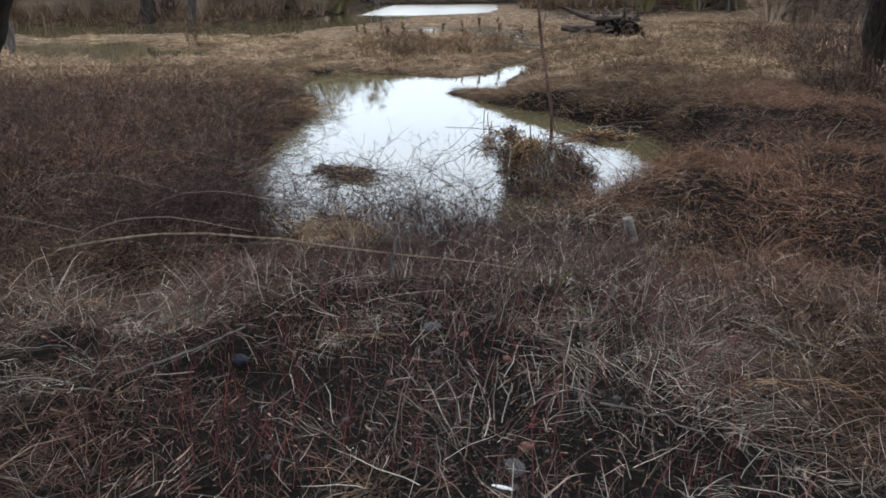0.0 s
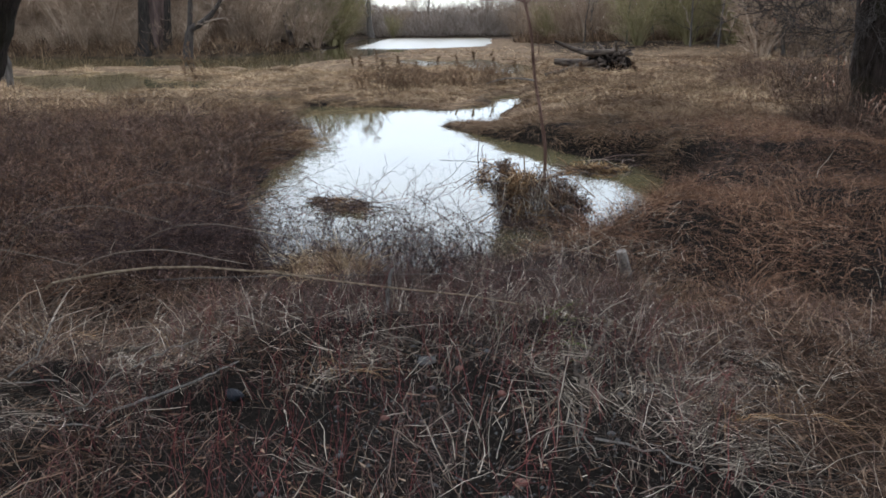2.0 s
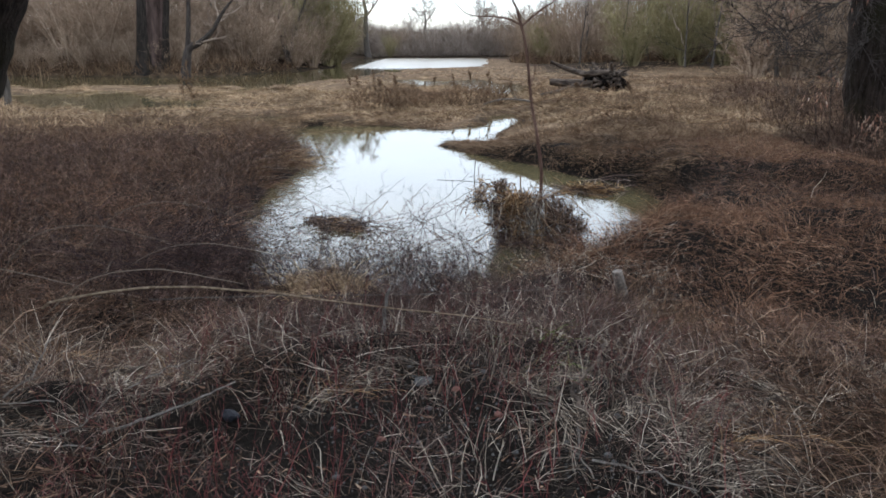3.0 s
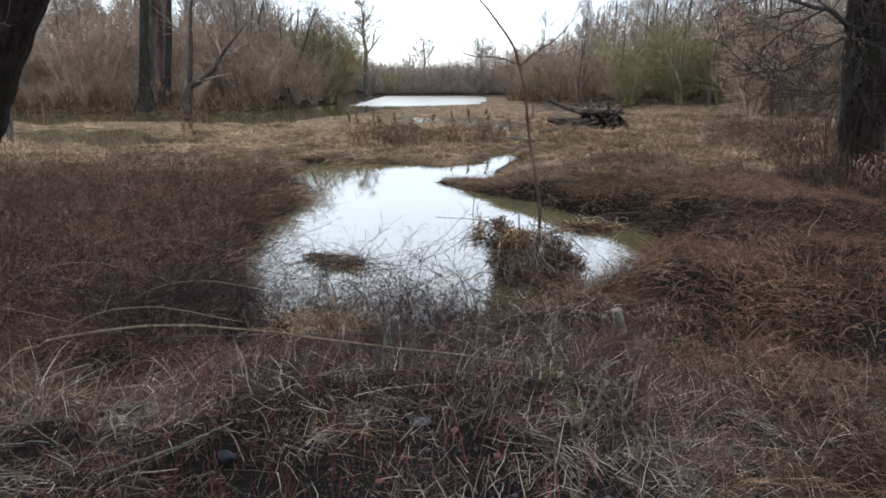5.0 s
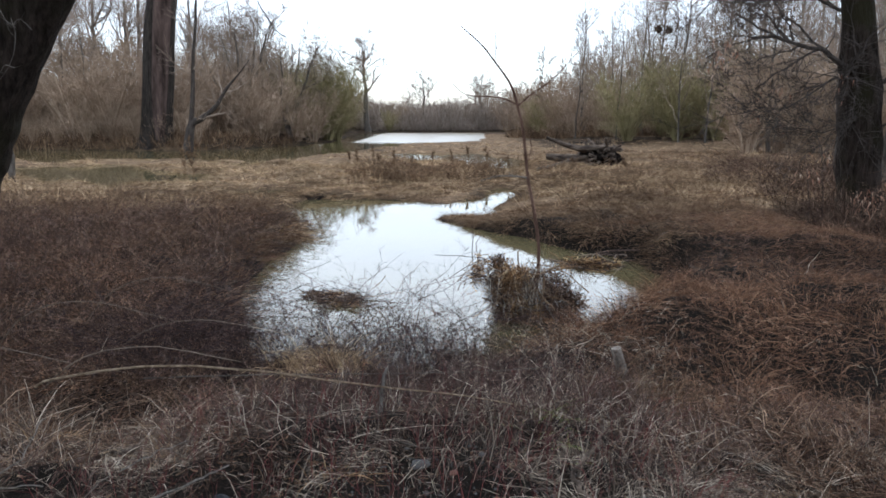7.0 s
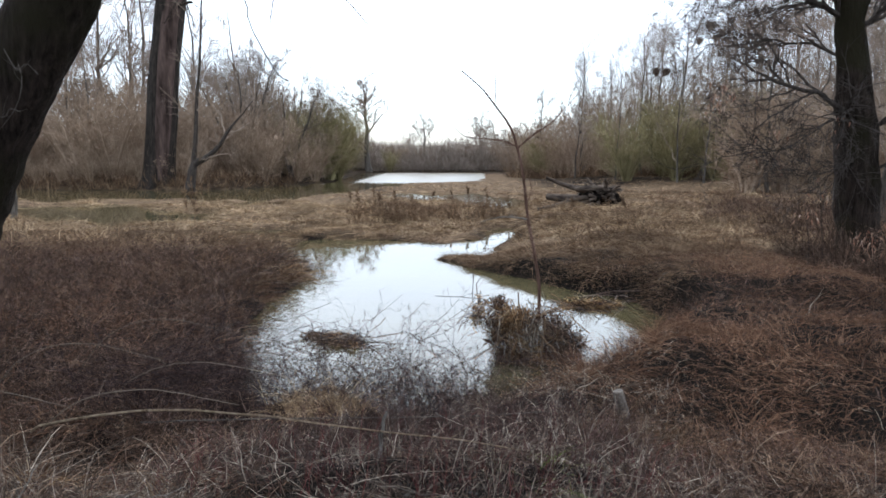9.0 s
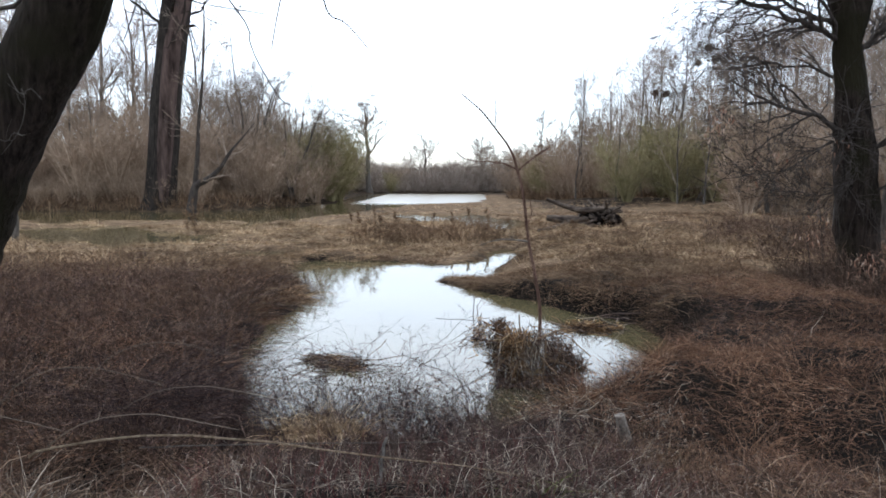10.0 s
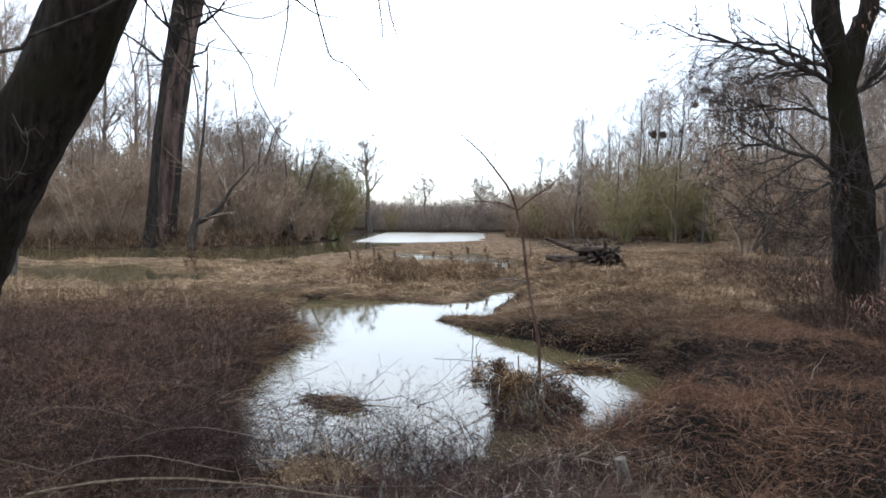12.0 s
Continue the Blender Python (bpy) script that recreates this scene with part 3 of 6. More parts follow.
for k in range(12):
    put_copy(BRUSH_B, -14.2 + r.uniform(-1, 1) + 2.2 * min(1, k / 6), 54 + k * 3.4, r.random() * 6, r.uniform(0.6, 1.0))
for k in range(28):
    u = k / 27
    put_copy(BRUSH, 7.5 + 34 * u + r.uniform(-1, 1), 72 - 26 * min(1, u * 1.6) + r.uniform(-2, 3), r.random() * 6, r.uniform(0.55, 1.0))
for k in range(14):
    u = k / 13
    put_copy(BRUSH_B, 10 + 38 * u + r.uniform(-1, 1), 80 - 22 * min(1, u * 1.6) + r.uniform(-2, 4), r.random() * 6, r.uniform(1.1, 1.6))


for x, y, s in ((-12.9, 53.5, 0.8), (-11.2, 57.5, 0.7), (-21.5, 54, 1.2), (-19, 53, 1.1), (-10.4, 60.5, 0.8), (-6.8, 103, 0.8), (-4.2, 105, 0.6), (8.6, 100, 0.9), (11.5, 96, 1.0), (6.6, 104, 0.6), (-12.5, 98, 0.9)):
    put_copy(BRUSH, x, y, r.random() * 6, s)
for x, y, s, turn in ((-15.6, 58.0, 1.0, 1.0), (-12.6, 61.0, 0.92, 2.4), (-11.2, 66.0, 0.75, 0.4)):
    put_copy(WILLOW, x, y, turn, s)
for x, y, s, turn in ((-10.9, 63.2, 0.95, 1.2), (-9.4, 66.5, 0.95, 3.0), (-11.9, 64.5, 1.05, 4.1), (-12.6, 62.2, 0.8, 5.0)):
    put_copy(OLIVE, x, y, turn, s)


# dense wood behind the bank tree, and trees beside the leaning trunk
for x, y, s in ((15.8, 36, 0.66), (18.2, 38, 0.72), (20.8, 37, 0.75), (17.6, 42, 0.8), (21.5, 43, 0.85), (23.8, 40, 0.85), (25.6, 45, 0.95), (19.6, 46, 0.85), (22.4, 34, 0.7), (24.9, 36.5, 0.75), (-13.4, 23, 0.62), (-15.4, 26, 0.72)):
    put_copy(ALDER if int(y) % 3 else ASH, x, y, r.random() * 6, s)
for k in range(16):
    put_copy(BRUSH_B, 14.5 + 0.75 * k + r.uniform(-0.4, 0.4), 35 + r.uniform(0, 6) - 0.2 * k, r.random() * 6, r.uniform(0.75, 1.15))


def far_woods():
    """A low belt of woods that closes the place all round."""
    rng = np.random.default_rng(77)
    n = 34000
    a = np.where(rng.random(n) < 0.75, rng.uniform(-0.75, 0.75, n), rng.uniform(-np.pi, np.pi, n))
    d = 112 + 60 * rng.random(n) ** 1.5
    x, y = d * np.sin(a), d * np.cos(a)
    gap = smooth(0.07, 0.24, np.abs(np.arctan2(x - 1, y)))
    top = 3.0 + gap * (4.0 + 10.0 * value_noise(x, y, 13, 41))
    root = np.stack([x, y, land(x, y) + top * 0.75 * rng.random(n) ** 1.3], -1)
    way = unit(np.stack([rng.normal(size=n) * 0.4, rng.normal(size=n) * 0.4, np.ones(n)], -1))
    v, f = strips(root, way, (0.8 + 0.22 * top) * (0.5 + rng.random(n)), 0.05 + 0.07 * rng.random(n), rng.normal(size=(n, 3)) * 0.25, 2, rng)
    tagged(link_mesh("far_woods", v, f, M_HEDGE), "distant belt of bare brown woods", "woods", kind="stuff")
    n = 16000
    x, y = rng.uniform(-16, 12, n), 100 + 8 * rng.random(n)
    top = 1.5 + 4.4 * value_noise(x, y, 2.6, 43) ** 1.3
    root = np.stack([x, y, land(x, y) + top * 0.7 * rng.random(n) ** 1.2], -1)
    way = unit(np.stack([rng.normal(size=n) * 0.8, rng.normal(size=n) * 0.6, np.ones(n)], -1))
    v, f = strips(root, way, top * (0.25 + 0.4 * rng.random(n)), 0.03 + 0.03 * rng.random(n), rng.normal(size=(n, 3)) * 0.25, 2, rng)
    tagged(link_mesh("far_hedge", v, f, M_HEDGE), "brown leafless hedge on the far lake shore", "hedge", kind="stuff")


far_woods()


def side_belts():
    """Undergrowth deep in the woods to either side of the lake."""
    rng = np.random.default_rng(78)
    for name, x0, x1, y0, y1 in (("wood_undergrowth", 9, 75, 76, 100), ("wood_undergrowth", -80, -14, 72, 98)):
        n = 9000
        x, y = rng.uniform(x0, x1, n), rng.uniform(y0, y1, n)
        top = 2.5 + 3.5 * value_noise(x, y, 5, 44)
        root = np.stack([x, y, land(x, y) + top * 0.7 * rng.random(n) ** 1.2], -1)
        way = unit(np.stack([rng.normal(size=n) * 0.6, rng.normal(size=n) * 0.6, np.ones(n)], -1))
        v, f = strips(root, way, top * (0.25 + 0.4 * rng.random(n)), 0.05 + 0.05 * rng.random(n), rng.normal(size=(n, 3)) * 0.25, 2, rng)
        tagged(link_mesh(name, v, f, M_BRUSH), "tangled brown undergrowth deep in the woods", "undergrowth", kind="stuff")
    n = 9000
    u = rng.random(n)
    x = 7 + 36 * u + rng.normal(size=n) * 0.6
    y = 71.5 - 27 * np.minimum(1, u * 1.6) + rng.uniform(-2.5, 5, n)
    root = on_ground(x, y)
    way = unit(np.stack([rng.normal(size=n) * 0.6, rng.normal(size=n) * 0.6, np.ones(n)], -1))
    v, f = strips(root, way, (0.5 + 1.2 * value_noise(x, y, 2.5, 45)) * (0.5 + rng.random(n)), 0.03 + 0.03 * rng.random(n), rng.normal(size=(n, 3)) * 0.3, 2, rng)
    tagged(link_mesh("wood_edge_scrub", v, f, M_WEED), "low brown scrub along the foot of the woods", "undergrowth", kind="stuff")
    n = 6000
    x, y = rng.uniform(-48, -11, n), 46.6 + 5 * rng.random(n) ** 1.5
    y = y + 6 * smooth(-15, -11, x)
    root = on_ground(x, y)
    root = root[shore(root[:, 0], root[:, 1]) > 0.3]
    n = len(root)
    way = unit(np.stack([rng.normal(size=n) * 0.6, rng.normal(size=n) * 0.6, np.ones(n)], -1))
    v, f = strips(root, way, 0.4 + 0.9 * rng.random(n), 0.025 + 0.03 * rng.random(n), rng.normal(size=(n, 3)) * 0.3, 2, rng)
    tagged(link_mesh("shore_scrub", v, f, M_WEED), "low brown scrub along the far shore", "undergrowth", kind="stuff")


def on_ground(x, y):
    return np.stack([x, y, land(x, y) - 0.03], -1)


side_belts()


def veteran_poplar():
    """The great two-stemmed trunk across the water."""
    root = tagged(new("old_poplar"), "huge old poplar trunk with torn bark across the water", "tree")
    x0, y0 = -16.15, 42.0
    main = curve([(x0, y0, 0.3), (x0 + 0.2, y0, 2), (x0 + 0.62, y0, 6.5), (x0 + 1.1, y0, 10.3), (x0 + 1.75, y0, 14.5), (x0 + 3.0, y0, 26)], 24)
    t = np.linspace(0, 1, 24)
    rad = 0.86 - 0.15 * t + 0.32 * np.exp(-t * 22)
    v, f = tubes(main[None], rad[None], 20)
    ang = np.arctan2(v[:, 1] - y0, v[:, 0] - np.interp(v[:, 2], main[:, 2], main[:, 0]))
    bulge = 1 + 0.07 * np.sin(ang * 7 + v[:, 2] * 0.5) + 0.10 * (value_noise(ang * 3 + 20, v[:, 2] * 0.5, 1.0, 8) - 0.5)
    cx = np.interp(v[:, 2], main[:, 2], main[:, 0])
    v[:, 0], v[:, 1] = cx + (v[:, 0] - cx) * bulge, y0 + (v[:, 1] - y0) * bulge
    link_mesh("trunk", v, f, M_BARK, root, flat=False)
    second = curve([(x0 + 0.35, y0 - 0.3, 0.3), (x0 + 0.5, y0 - 0.42, 3), (x0 + 0.85, y0 - 0.45, 6.5), (x0 + 1.2, y0 - 0.45, 9.3), (x0 + 1.65, y0 - 0.3, 11.5), (x0 + 2.25, y0 + 0.1, 14.5), (x0 + 4.0, y0, 24)], 20)
    v, f = tubes(second[None], (0.47 + 0.0 * np.linspace(0, 1, 20))[None], 14)
    link_mesh("stem", v, f, M_STRIPPED, root, "second stem with stripped pinkish wood", flat=False)
    rng = np.random.default_rng(3)
    p = np.stack([main[6:], second[2:]])
    rr = np.full((2, 18), 0.35)
    l1, r1 = branch_level(rng, p, rr, 9, 0.22, 60, 0.45, 0.15, 0.07, 6, 0.35, 0.02)
    l2, r2 = branch_level(rng, l1, r1, 7, 0.5, 45, 0.2, 0.1, 0.08, 4, 0.5, 0.012)
    l3, r3 = branch_level(rng, l2, r2, 6, 0.5, 45, 0.2, 0.0, 0.08, 4, 0.5, 0.008)
    link_mesh("crown", *merge(tubes(l1, r1, 5), tubes(l2, r2, 3), tubes(l3, r3, 3)), M_BARK, root)
    stub = curve([(x0 + 1.3, y0 - 0.3, 9.6), (x0 + 1.9, y0 - 0.6, 10.3), (x0 + 2.6, y0 - 0.7, 10.4)], 6)
    link_mesh("broken_limb", *tubes(stub[None], np.linspace(0.14, 0.07, 6)[None], 6), M_BARK, root)
    root.scale, root.location = (1.14, 1.14, 1.14), (0, 0, -0.14 * 2.2)


def leaning_willow():
    root = tagged(new("leaning_willow"), "dark leaning willow with a rising side stem across the water", "tree")
    y0 = 43.0
    a = curve([(-14.7, y0, 0.1), (-14.55, y0, 1.1), (-14.35, y0, 1.72), (-13.75, y0, 2.0), (-12.95, y0, 2.68), (-12.3, y0, 3.67), (-11.55, y0, 4.49), (-10.9, y0, 5.3)], 16)
    b = curve([(-14.5, y0, 1.3), (-14.35, y0, 2.35), (-14.2, y0, 3.82), (-14.1, y0, 5.4), (-13.85, y0, 7.4), (-13.65, y0, 10.3), (-13.6, y0, 12.5)], 16)
    rad = np.stack([np.linspace(0.36, 0.02, 16) ** 1.15, np.linspace(0.17, 0.03, 16)])
    link_mesh("trunk", *tubes(np.stack([a, b]), rad, 8), M_LIMB, root, flat=False)
    rng = np.random.default_rng(4)
    l1, r1 = branch_level(rng, np.stack([a, b]), rad, 12, 0.3, 50, 0.3, 0.2, 0.08, 5, 0.4, 0.015)
    l2, r2 = branch_level(rng, l1, r1, 6, 0.5, 45, 0.2, 0.1, 0.1, 4, 0.5, 0.01)
    link_mesh("crown", *merge(tubes(l1, r1, 4), tubes(l2, r2, 3), twig_strips(rng, l2, 4, 0.5, 0.012)), M_CROWN, root)


def near_leaning_tree():
    """The black trunk that leans in beside the thicket, with bare twigs hanging from it."""
    root = tagged(new("leaning_tree"), "thick black mossy trunk leaning over the thicket", "tree")
    y0 = 6.0
    p = curve([(-4.75, y0 + 0.1, 0.1), (-4.52, y0, 0.8), (-4.14, y0, 1.6), (-3.92, y0, 1.95), (-3.62, y0, 2.44), (-3.19, y0, 3.13), (-2.81, y0, 3.95), (-2.36, y0, 5.2), (-2.14, y0, 7.5)], 40)
    rad = 0.42 - 0.12 * smooth(0.3, 0.66, np.linspace(0, 1, 40)) + 0.02 * np.sin(np.linspace(0, 9, 40)) + 0.1 * np.exp(-np.linspace(0, 1, 40) * 14)
    v, f = tubes(p[None], rad[None], 28)
    nrm = (value_noise(v[:, 0] * 3 + v[:, 1] * 9, v[:, 2], 0.35, 11) - 0.5) * 0.07 + (value_noise(v[:, 0] * 5 + v[:, 1] * 12, v[:, 2] * 0.3, 0.12, 12) - 0.5) * 0.035
    cx = np.repeat(p, 28, 0)
    v = cx + (v - cx) * (1 + nrm[:, None] / 0.36)
    link_mesh("trunk", v, f, M_MOSSY, root, flat=False)
    bough = curve([(-5.2, 5.1, 3.0), (-3.0, 5.0, 3.27), (-2.78, 5.0, 3.38), (-2.24, 5.05, 3.62), (-1.7, 5.2, 4.0), (-0.9, 5.3, 4.15), (-0.3, 5.3, 4.25)], 16)
    link_mesh("bough", *tubes(bough[None], np.linspace(0.015, 0.008, 16)[None], 6), M_LIMB, root, flat=False)
    high = curve([(-2.6, 6.0, 4.6), (-2.0, 5.9, 4.3), (-1.3, 5.9, 4.2), (-0.5, 5.8, 4.25), (0.3, 5.7, 4.5)], 14)
    limb = [high]
    # hanging twigs
    for pts in ([(-2.48, 6, 4.0), (-2.2, 6, 3.68), (-1.95, 6, 3.56), (-1.42, 6, 3.47)],
                [(-2.0, 6, 4.05), (-1.85, 6, 3.77), (-1.70, 6, 3.58), (-1.55, 6, 3.36), (-1.53, 6, 3.2), (-1.33, 6, 2.83), (-1.23, 6, 2.76)],
                [(-1.25, 6, 4.1), (-1.26, 6, 3.75), (-1.33, 6, 3.42), (-1.37, 6, 3.2)],
                [(-1.10, 6, 4.15), (-0.96, 6, 3.61), (-0.90, 6, 3.46), (-0.78, 6, 3.40), (-0.6, 6, 3.2)],
                [(-0.56, 6, 4.15), (-0.51, 6, 3.8), (-0.49, 6, 3.6)], [(-0.5, 6, 4.2), (-0.43, 6, 3.8), (-0.37, 6, 3.62)],
                [(-2.1, 6, 3.75), (-1.75, 6, 3.85), (-1.4, 6, 3.93)], [(-2.0, 6, 3.9), (-1.6, 6, 3.78), (-1.35, 6, 3.8), (-1.15, 6, 3.95)],
                [(-1.28, 6, 4.0), (-1.05, 6, 3.82), (-0.85, 6, 3.78)], [(-2.38, 6, 3.95), (-2.42, 6, 3.6), (-2.55, 6, 3.25)],
                [(-2.1, 6, 3.95), (-2.05, 6, 3.5), (-2.2, 6, 3.2)]):
        limb.append(curve(pts, 14))
    paths = np.stack(limb)
    rad = np.stack([np.linspace(0.014 if k == 0 else 0.009, 0.004, 14) for k in range(len(limb))])
    rng = np.random.default_rng(6)
    l2, r2 = branch_level(rng, paths[1:], rad[1:], 5, 0.22, 55, 0.3, -0.1, 0.08, 4, 0.5, 0.0018)
    link_mesh("twig", *merge(tubes(paths, rad, 5), tubes(l2, r2, 3)), M_BARK, root)
    # pale bare side shoots in front of the bark
    stem = np.stack([curve([(-3.25, 5.6, 2.95), (-3.08, 5.45, 2.78), (-2.98, 5.4, 2.82), (-2.9, 5.4, 2.74)], 8), curve([(-3.3, 5.55, 2.35), (-3.1, 5.45, 2.52), (-3.02, 5.4, 2.7), (-3.04, 5.4, 2.82)], 8),
                     curve([(-3.35, 5.5, 2.5), (-3.2, 5.45, 2.44), (-3.12, 5.4, 2.5), (-3.05, 5.4, 2.48)], 8)])
    l2, r2 = branch_level(rng, stem, np.full((3, 8), 0.003), 4, 0.35, 50, 0.2, 0.1, 0.12, 4, 0.5, 0.0013)
    link_mesh("shoot", *merge(tubes(stem, np.full((3, 8), 0.0025), 4), tubes(l2, r2, 3)), M_GREYBARK, root)


def near_right_tree():
    """The black tree at the edge of the right bank."""
    root = tagged(new("bank_tree"), "black bare tree with spreading limbs on the bank", "tree")
    y = 12.0
    trunk = curve([(6.88, y, -0.1), (6.82, y, 0.4), (6.78, y, 0.83), (6.74, y, 1.34), (6.60, y, 2.81), (6.48, y, 3.77), (6.39, y, 4.35), (6.29, y, 4.8), (6.08, y, 5.69), (5.9, y, 8.3)], 34)
    t = np.linspace(0, 1, 34)
    rad = 0.325 - 0.135 * smooth(0.3, 0.68, t) + 0.12 * np.exp(-t * 16)
    fork = curve([(6.46, y, 4.1), (6.48, y, 4.5), (6.57, y, 4.89), (6.70, y, 5.34), (6.83, y, 5.75), (7.1, y + 0.2, 8.0)], 12)
    v, f = merge(tubes(trunk[None], rad[None], 18), tubes(fork[None], np.concatenate([np.linspace(0.12, 0.19, 4), np.linspace(0.19, 0.1, 8)])[None], 12))
    v += (np.stack([value_noise(v[:, 0] * 4 + 3 * v[:, 1], v[:, 2], 0.4, s) for s in (21, 22, 23)], -1) - 0.5) * [0.11, 0.09, 0]
    link_mesh("trunk", v, f, M_MOSSY, root, flat=False)
    rng = np.random.default_rng(9)
    limbs = [([(6.4, y, 4.32), (6.16, 11.95, 4.4), (5.67, 11.8, 4.54), (5.18, 11.7, 4.68), (4.55, 11.5, 4.88), (3.82, 11.3, 4.98)], 0.062),
             ([(6.3, y, 4.55), (6.0, 12.0, 4.66), (5.52, 12.1, 4.9), (5.02, 12.2, 5.06), (4.3, 12.3, 5.11), (3.56, 12.3, 5.39)], 0.05),
             ([(6.65, y, 2.65), (6.5, 11.9, 2.75), (5.96, 11.7, 3.07), (5.32, 11.5, 3.23), (4.77, 11.3, 3.4), (4.28, 11.1, 3.61)], 0.062),
             ([(6.5, 11.9, 2.9), (6.2, 11.6, 2.85), (5.58, 11.4, 2.5), (4.86, 11.2, 2.25), (4.36, 11.0, 2.3)], 0.022),
             ([(6.6, 11.8, 2.15), (6.38, 11.7, 2.11), (5.7, 11.4, 1.92), (4.61, 11.2, 2.2)], 0.02),
             ([(6.4, 12, 3.7), (5.8, 12.5, 4.05), (5.1, 12.9, 4.1), (4.2, 13.3, 4.0)], 0.03),
             ([(6.1, 12, 5.9), (5.4, 11.7, 6.15), (4.5, 11.5, 6.0), (3.6, 11.3, 6.2)], 0.045),
             ([(6.6, y, 4.2), (6.75, y, 4.3), (7.11, 12, 4.6), (7.9, 12, 5.2), (8.9, 12, 5.6)], 0.055),
             ([(6.7, y, 2.6), (7.17, 11.8, 2.79), (7.9, 11.6, 3.2), (8.6, 11.5, 3.6)], 0.05),
             ([(6.8, y, 1.9), (7.1, 11.6, 2.1), (7.5, 11.3, 2.2), (8.2, 11.2, 2.7)], 0.03),
             ([(6.85, y, 5.6), (7.2, 11.7, 5.3), (7.6, 11.5, 5.0), (8.3, 11.4, 5.1)], 0.03)]
    for pts, r0 in limbs:
        p = curve(pts, 14)[None]
        p[0, 1:] += rng.normal(size=(13, 3)) * 0.022
        rr = (r0 * (1 - 0.82 * np.linspace(0, 1, 14) ** 0.8))[None]
        l1, r1 = branch_level(rng, p, rr, 14, 0.55, 42, 0.10, 0.03, 0.05, 8, 0.6, 0.008, 0.45)
        l2, r2 = branch_level(rng, l1, r1, 8, 0.5, 44, 0.12, 0.02, 0.07, 5, 0.6, 0.0052, 0.4)
        l3, r3 = branch_level(rng, l2, r2, 4, 0.6, 44, 0.12, 0.0, 0.08, 3, 0.6, 0.0034, 0.4)
        link_mesh("limb", *merge(tubes(p, rr, 7), tubes(l1, r1, 4), tubes(l2, r2, 3), tubes(l3, r3, 3), twig_strips(rng, l3, 2, 0.16, 0.006)), M_LIMB, root)
    # withered leaf bunches
    leaves = []
    for x, yy, z, n in ((6.35, 11.2, 0.95, 40), (6.75, 11.3, 0.9, 40), (6.6, 11.2, 0.75, 30), (5.75, 11.3, 1.55, 14), (5.55, 11.2, 1.3, 12), (4.0, 11.0, 3.0, 26), (4.15, 11.2, 3.1, 16),
                        (5.0, 11.3, 2.5, 10), (5.2, 11.5, 2.0, 9), (6.0, 11.4, 2.7, 8), (6.6, 11.5, 5.3, 14), (4.6, 11.4, 2.2, 8), (6.9, 11.4, 2.0, 12), (5.5, 12, 3.9, 10)):
        c = np.array([x, yy, z]) + rng.normal(size=(n, 3)) * [0.10, 0.08, 0.10]
        d = unit(np.array([0, 0, -1.0]) + rng.normal(size=(n, 3)) * 0.35)
        leaves.append(strips(c, d, 0.06 + 0.05 * rng.random(n), 0.016 + 0.010 * rng.random(n), rng.normal(size=(n, 3)) * 0.2, 3, rng))
    link_mesh("leaves", *merge(*leaves), M_LEAF, root, "withered pale leaves still hanging")["kind"] = "stuff"
    stalk = np.stack([curve([(x, 11.2, 0.2), (x + 0.05, 11.2, 0.7), (x - 0.05, 11.2, z)], 6) for x, z in ((6.35, 1.1), (6.75, 1.05), (6.6, 0.9), (5.75, 1.7), (5.55, 1.4))])
    link_mesh("sucker", *tubes(stalk, np.full((5, 6), 0.006), 4), M_BARK, root)


veteran_poplar()
leaning_willow()
near_leaning_tree()
near_right_tree()


def mistletoe(x, y, z, size, seed):
    rng = np.random.default_rng(seed)
    n = 700
    d = unit(rng.normal(size=(n, 3)))
    v, f = strips(d * 0.05, d, size * (0.6 + 0.4 * rng.random(n)), np.full(n, 0.03), rng.normal(size=(n, 3)) * 0.3, 2, rng)
    ob = link_mesh("mistletoe", v + [x, y, z], f, M_THICKET)
    tagged(ob, "dark round mistletoe clump high in a bare tree", "mistletoe", "mistletoe clumps")


for k, (x, y, z, s) in enumerate(((21.4, 61, 12.6, 0.42), (20.6, 61, 11.4, 0.32), (21.9, 61, 11.6, 0.25), (17.2, 61, 9.0, 0.4), (18.0, 61, 8.9, 0.4))):
    mistletoe(x, y, z, s, 50 + k)


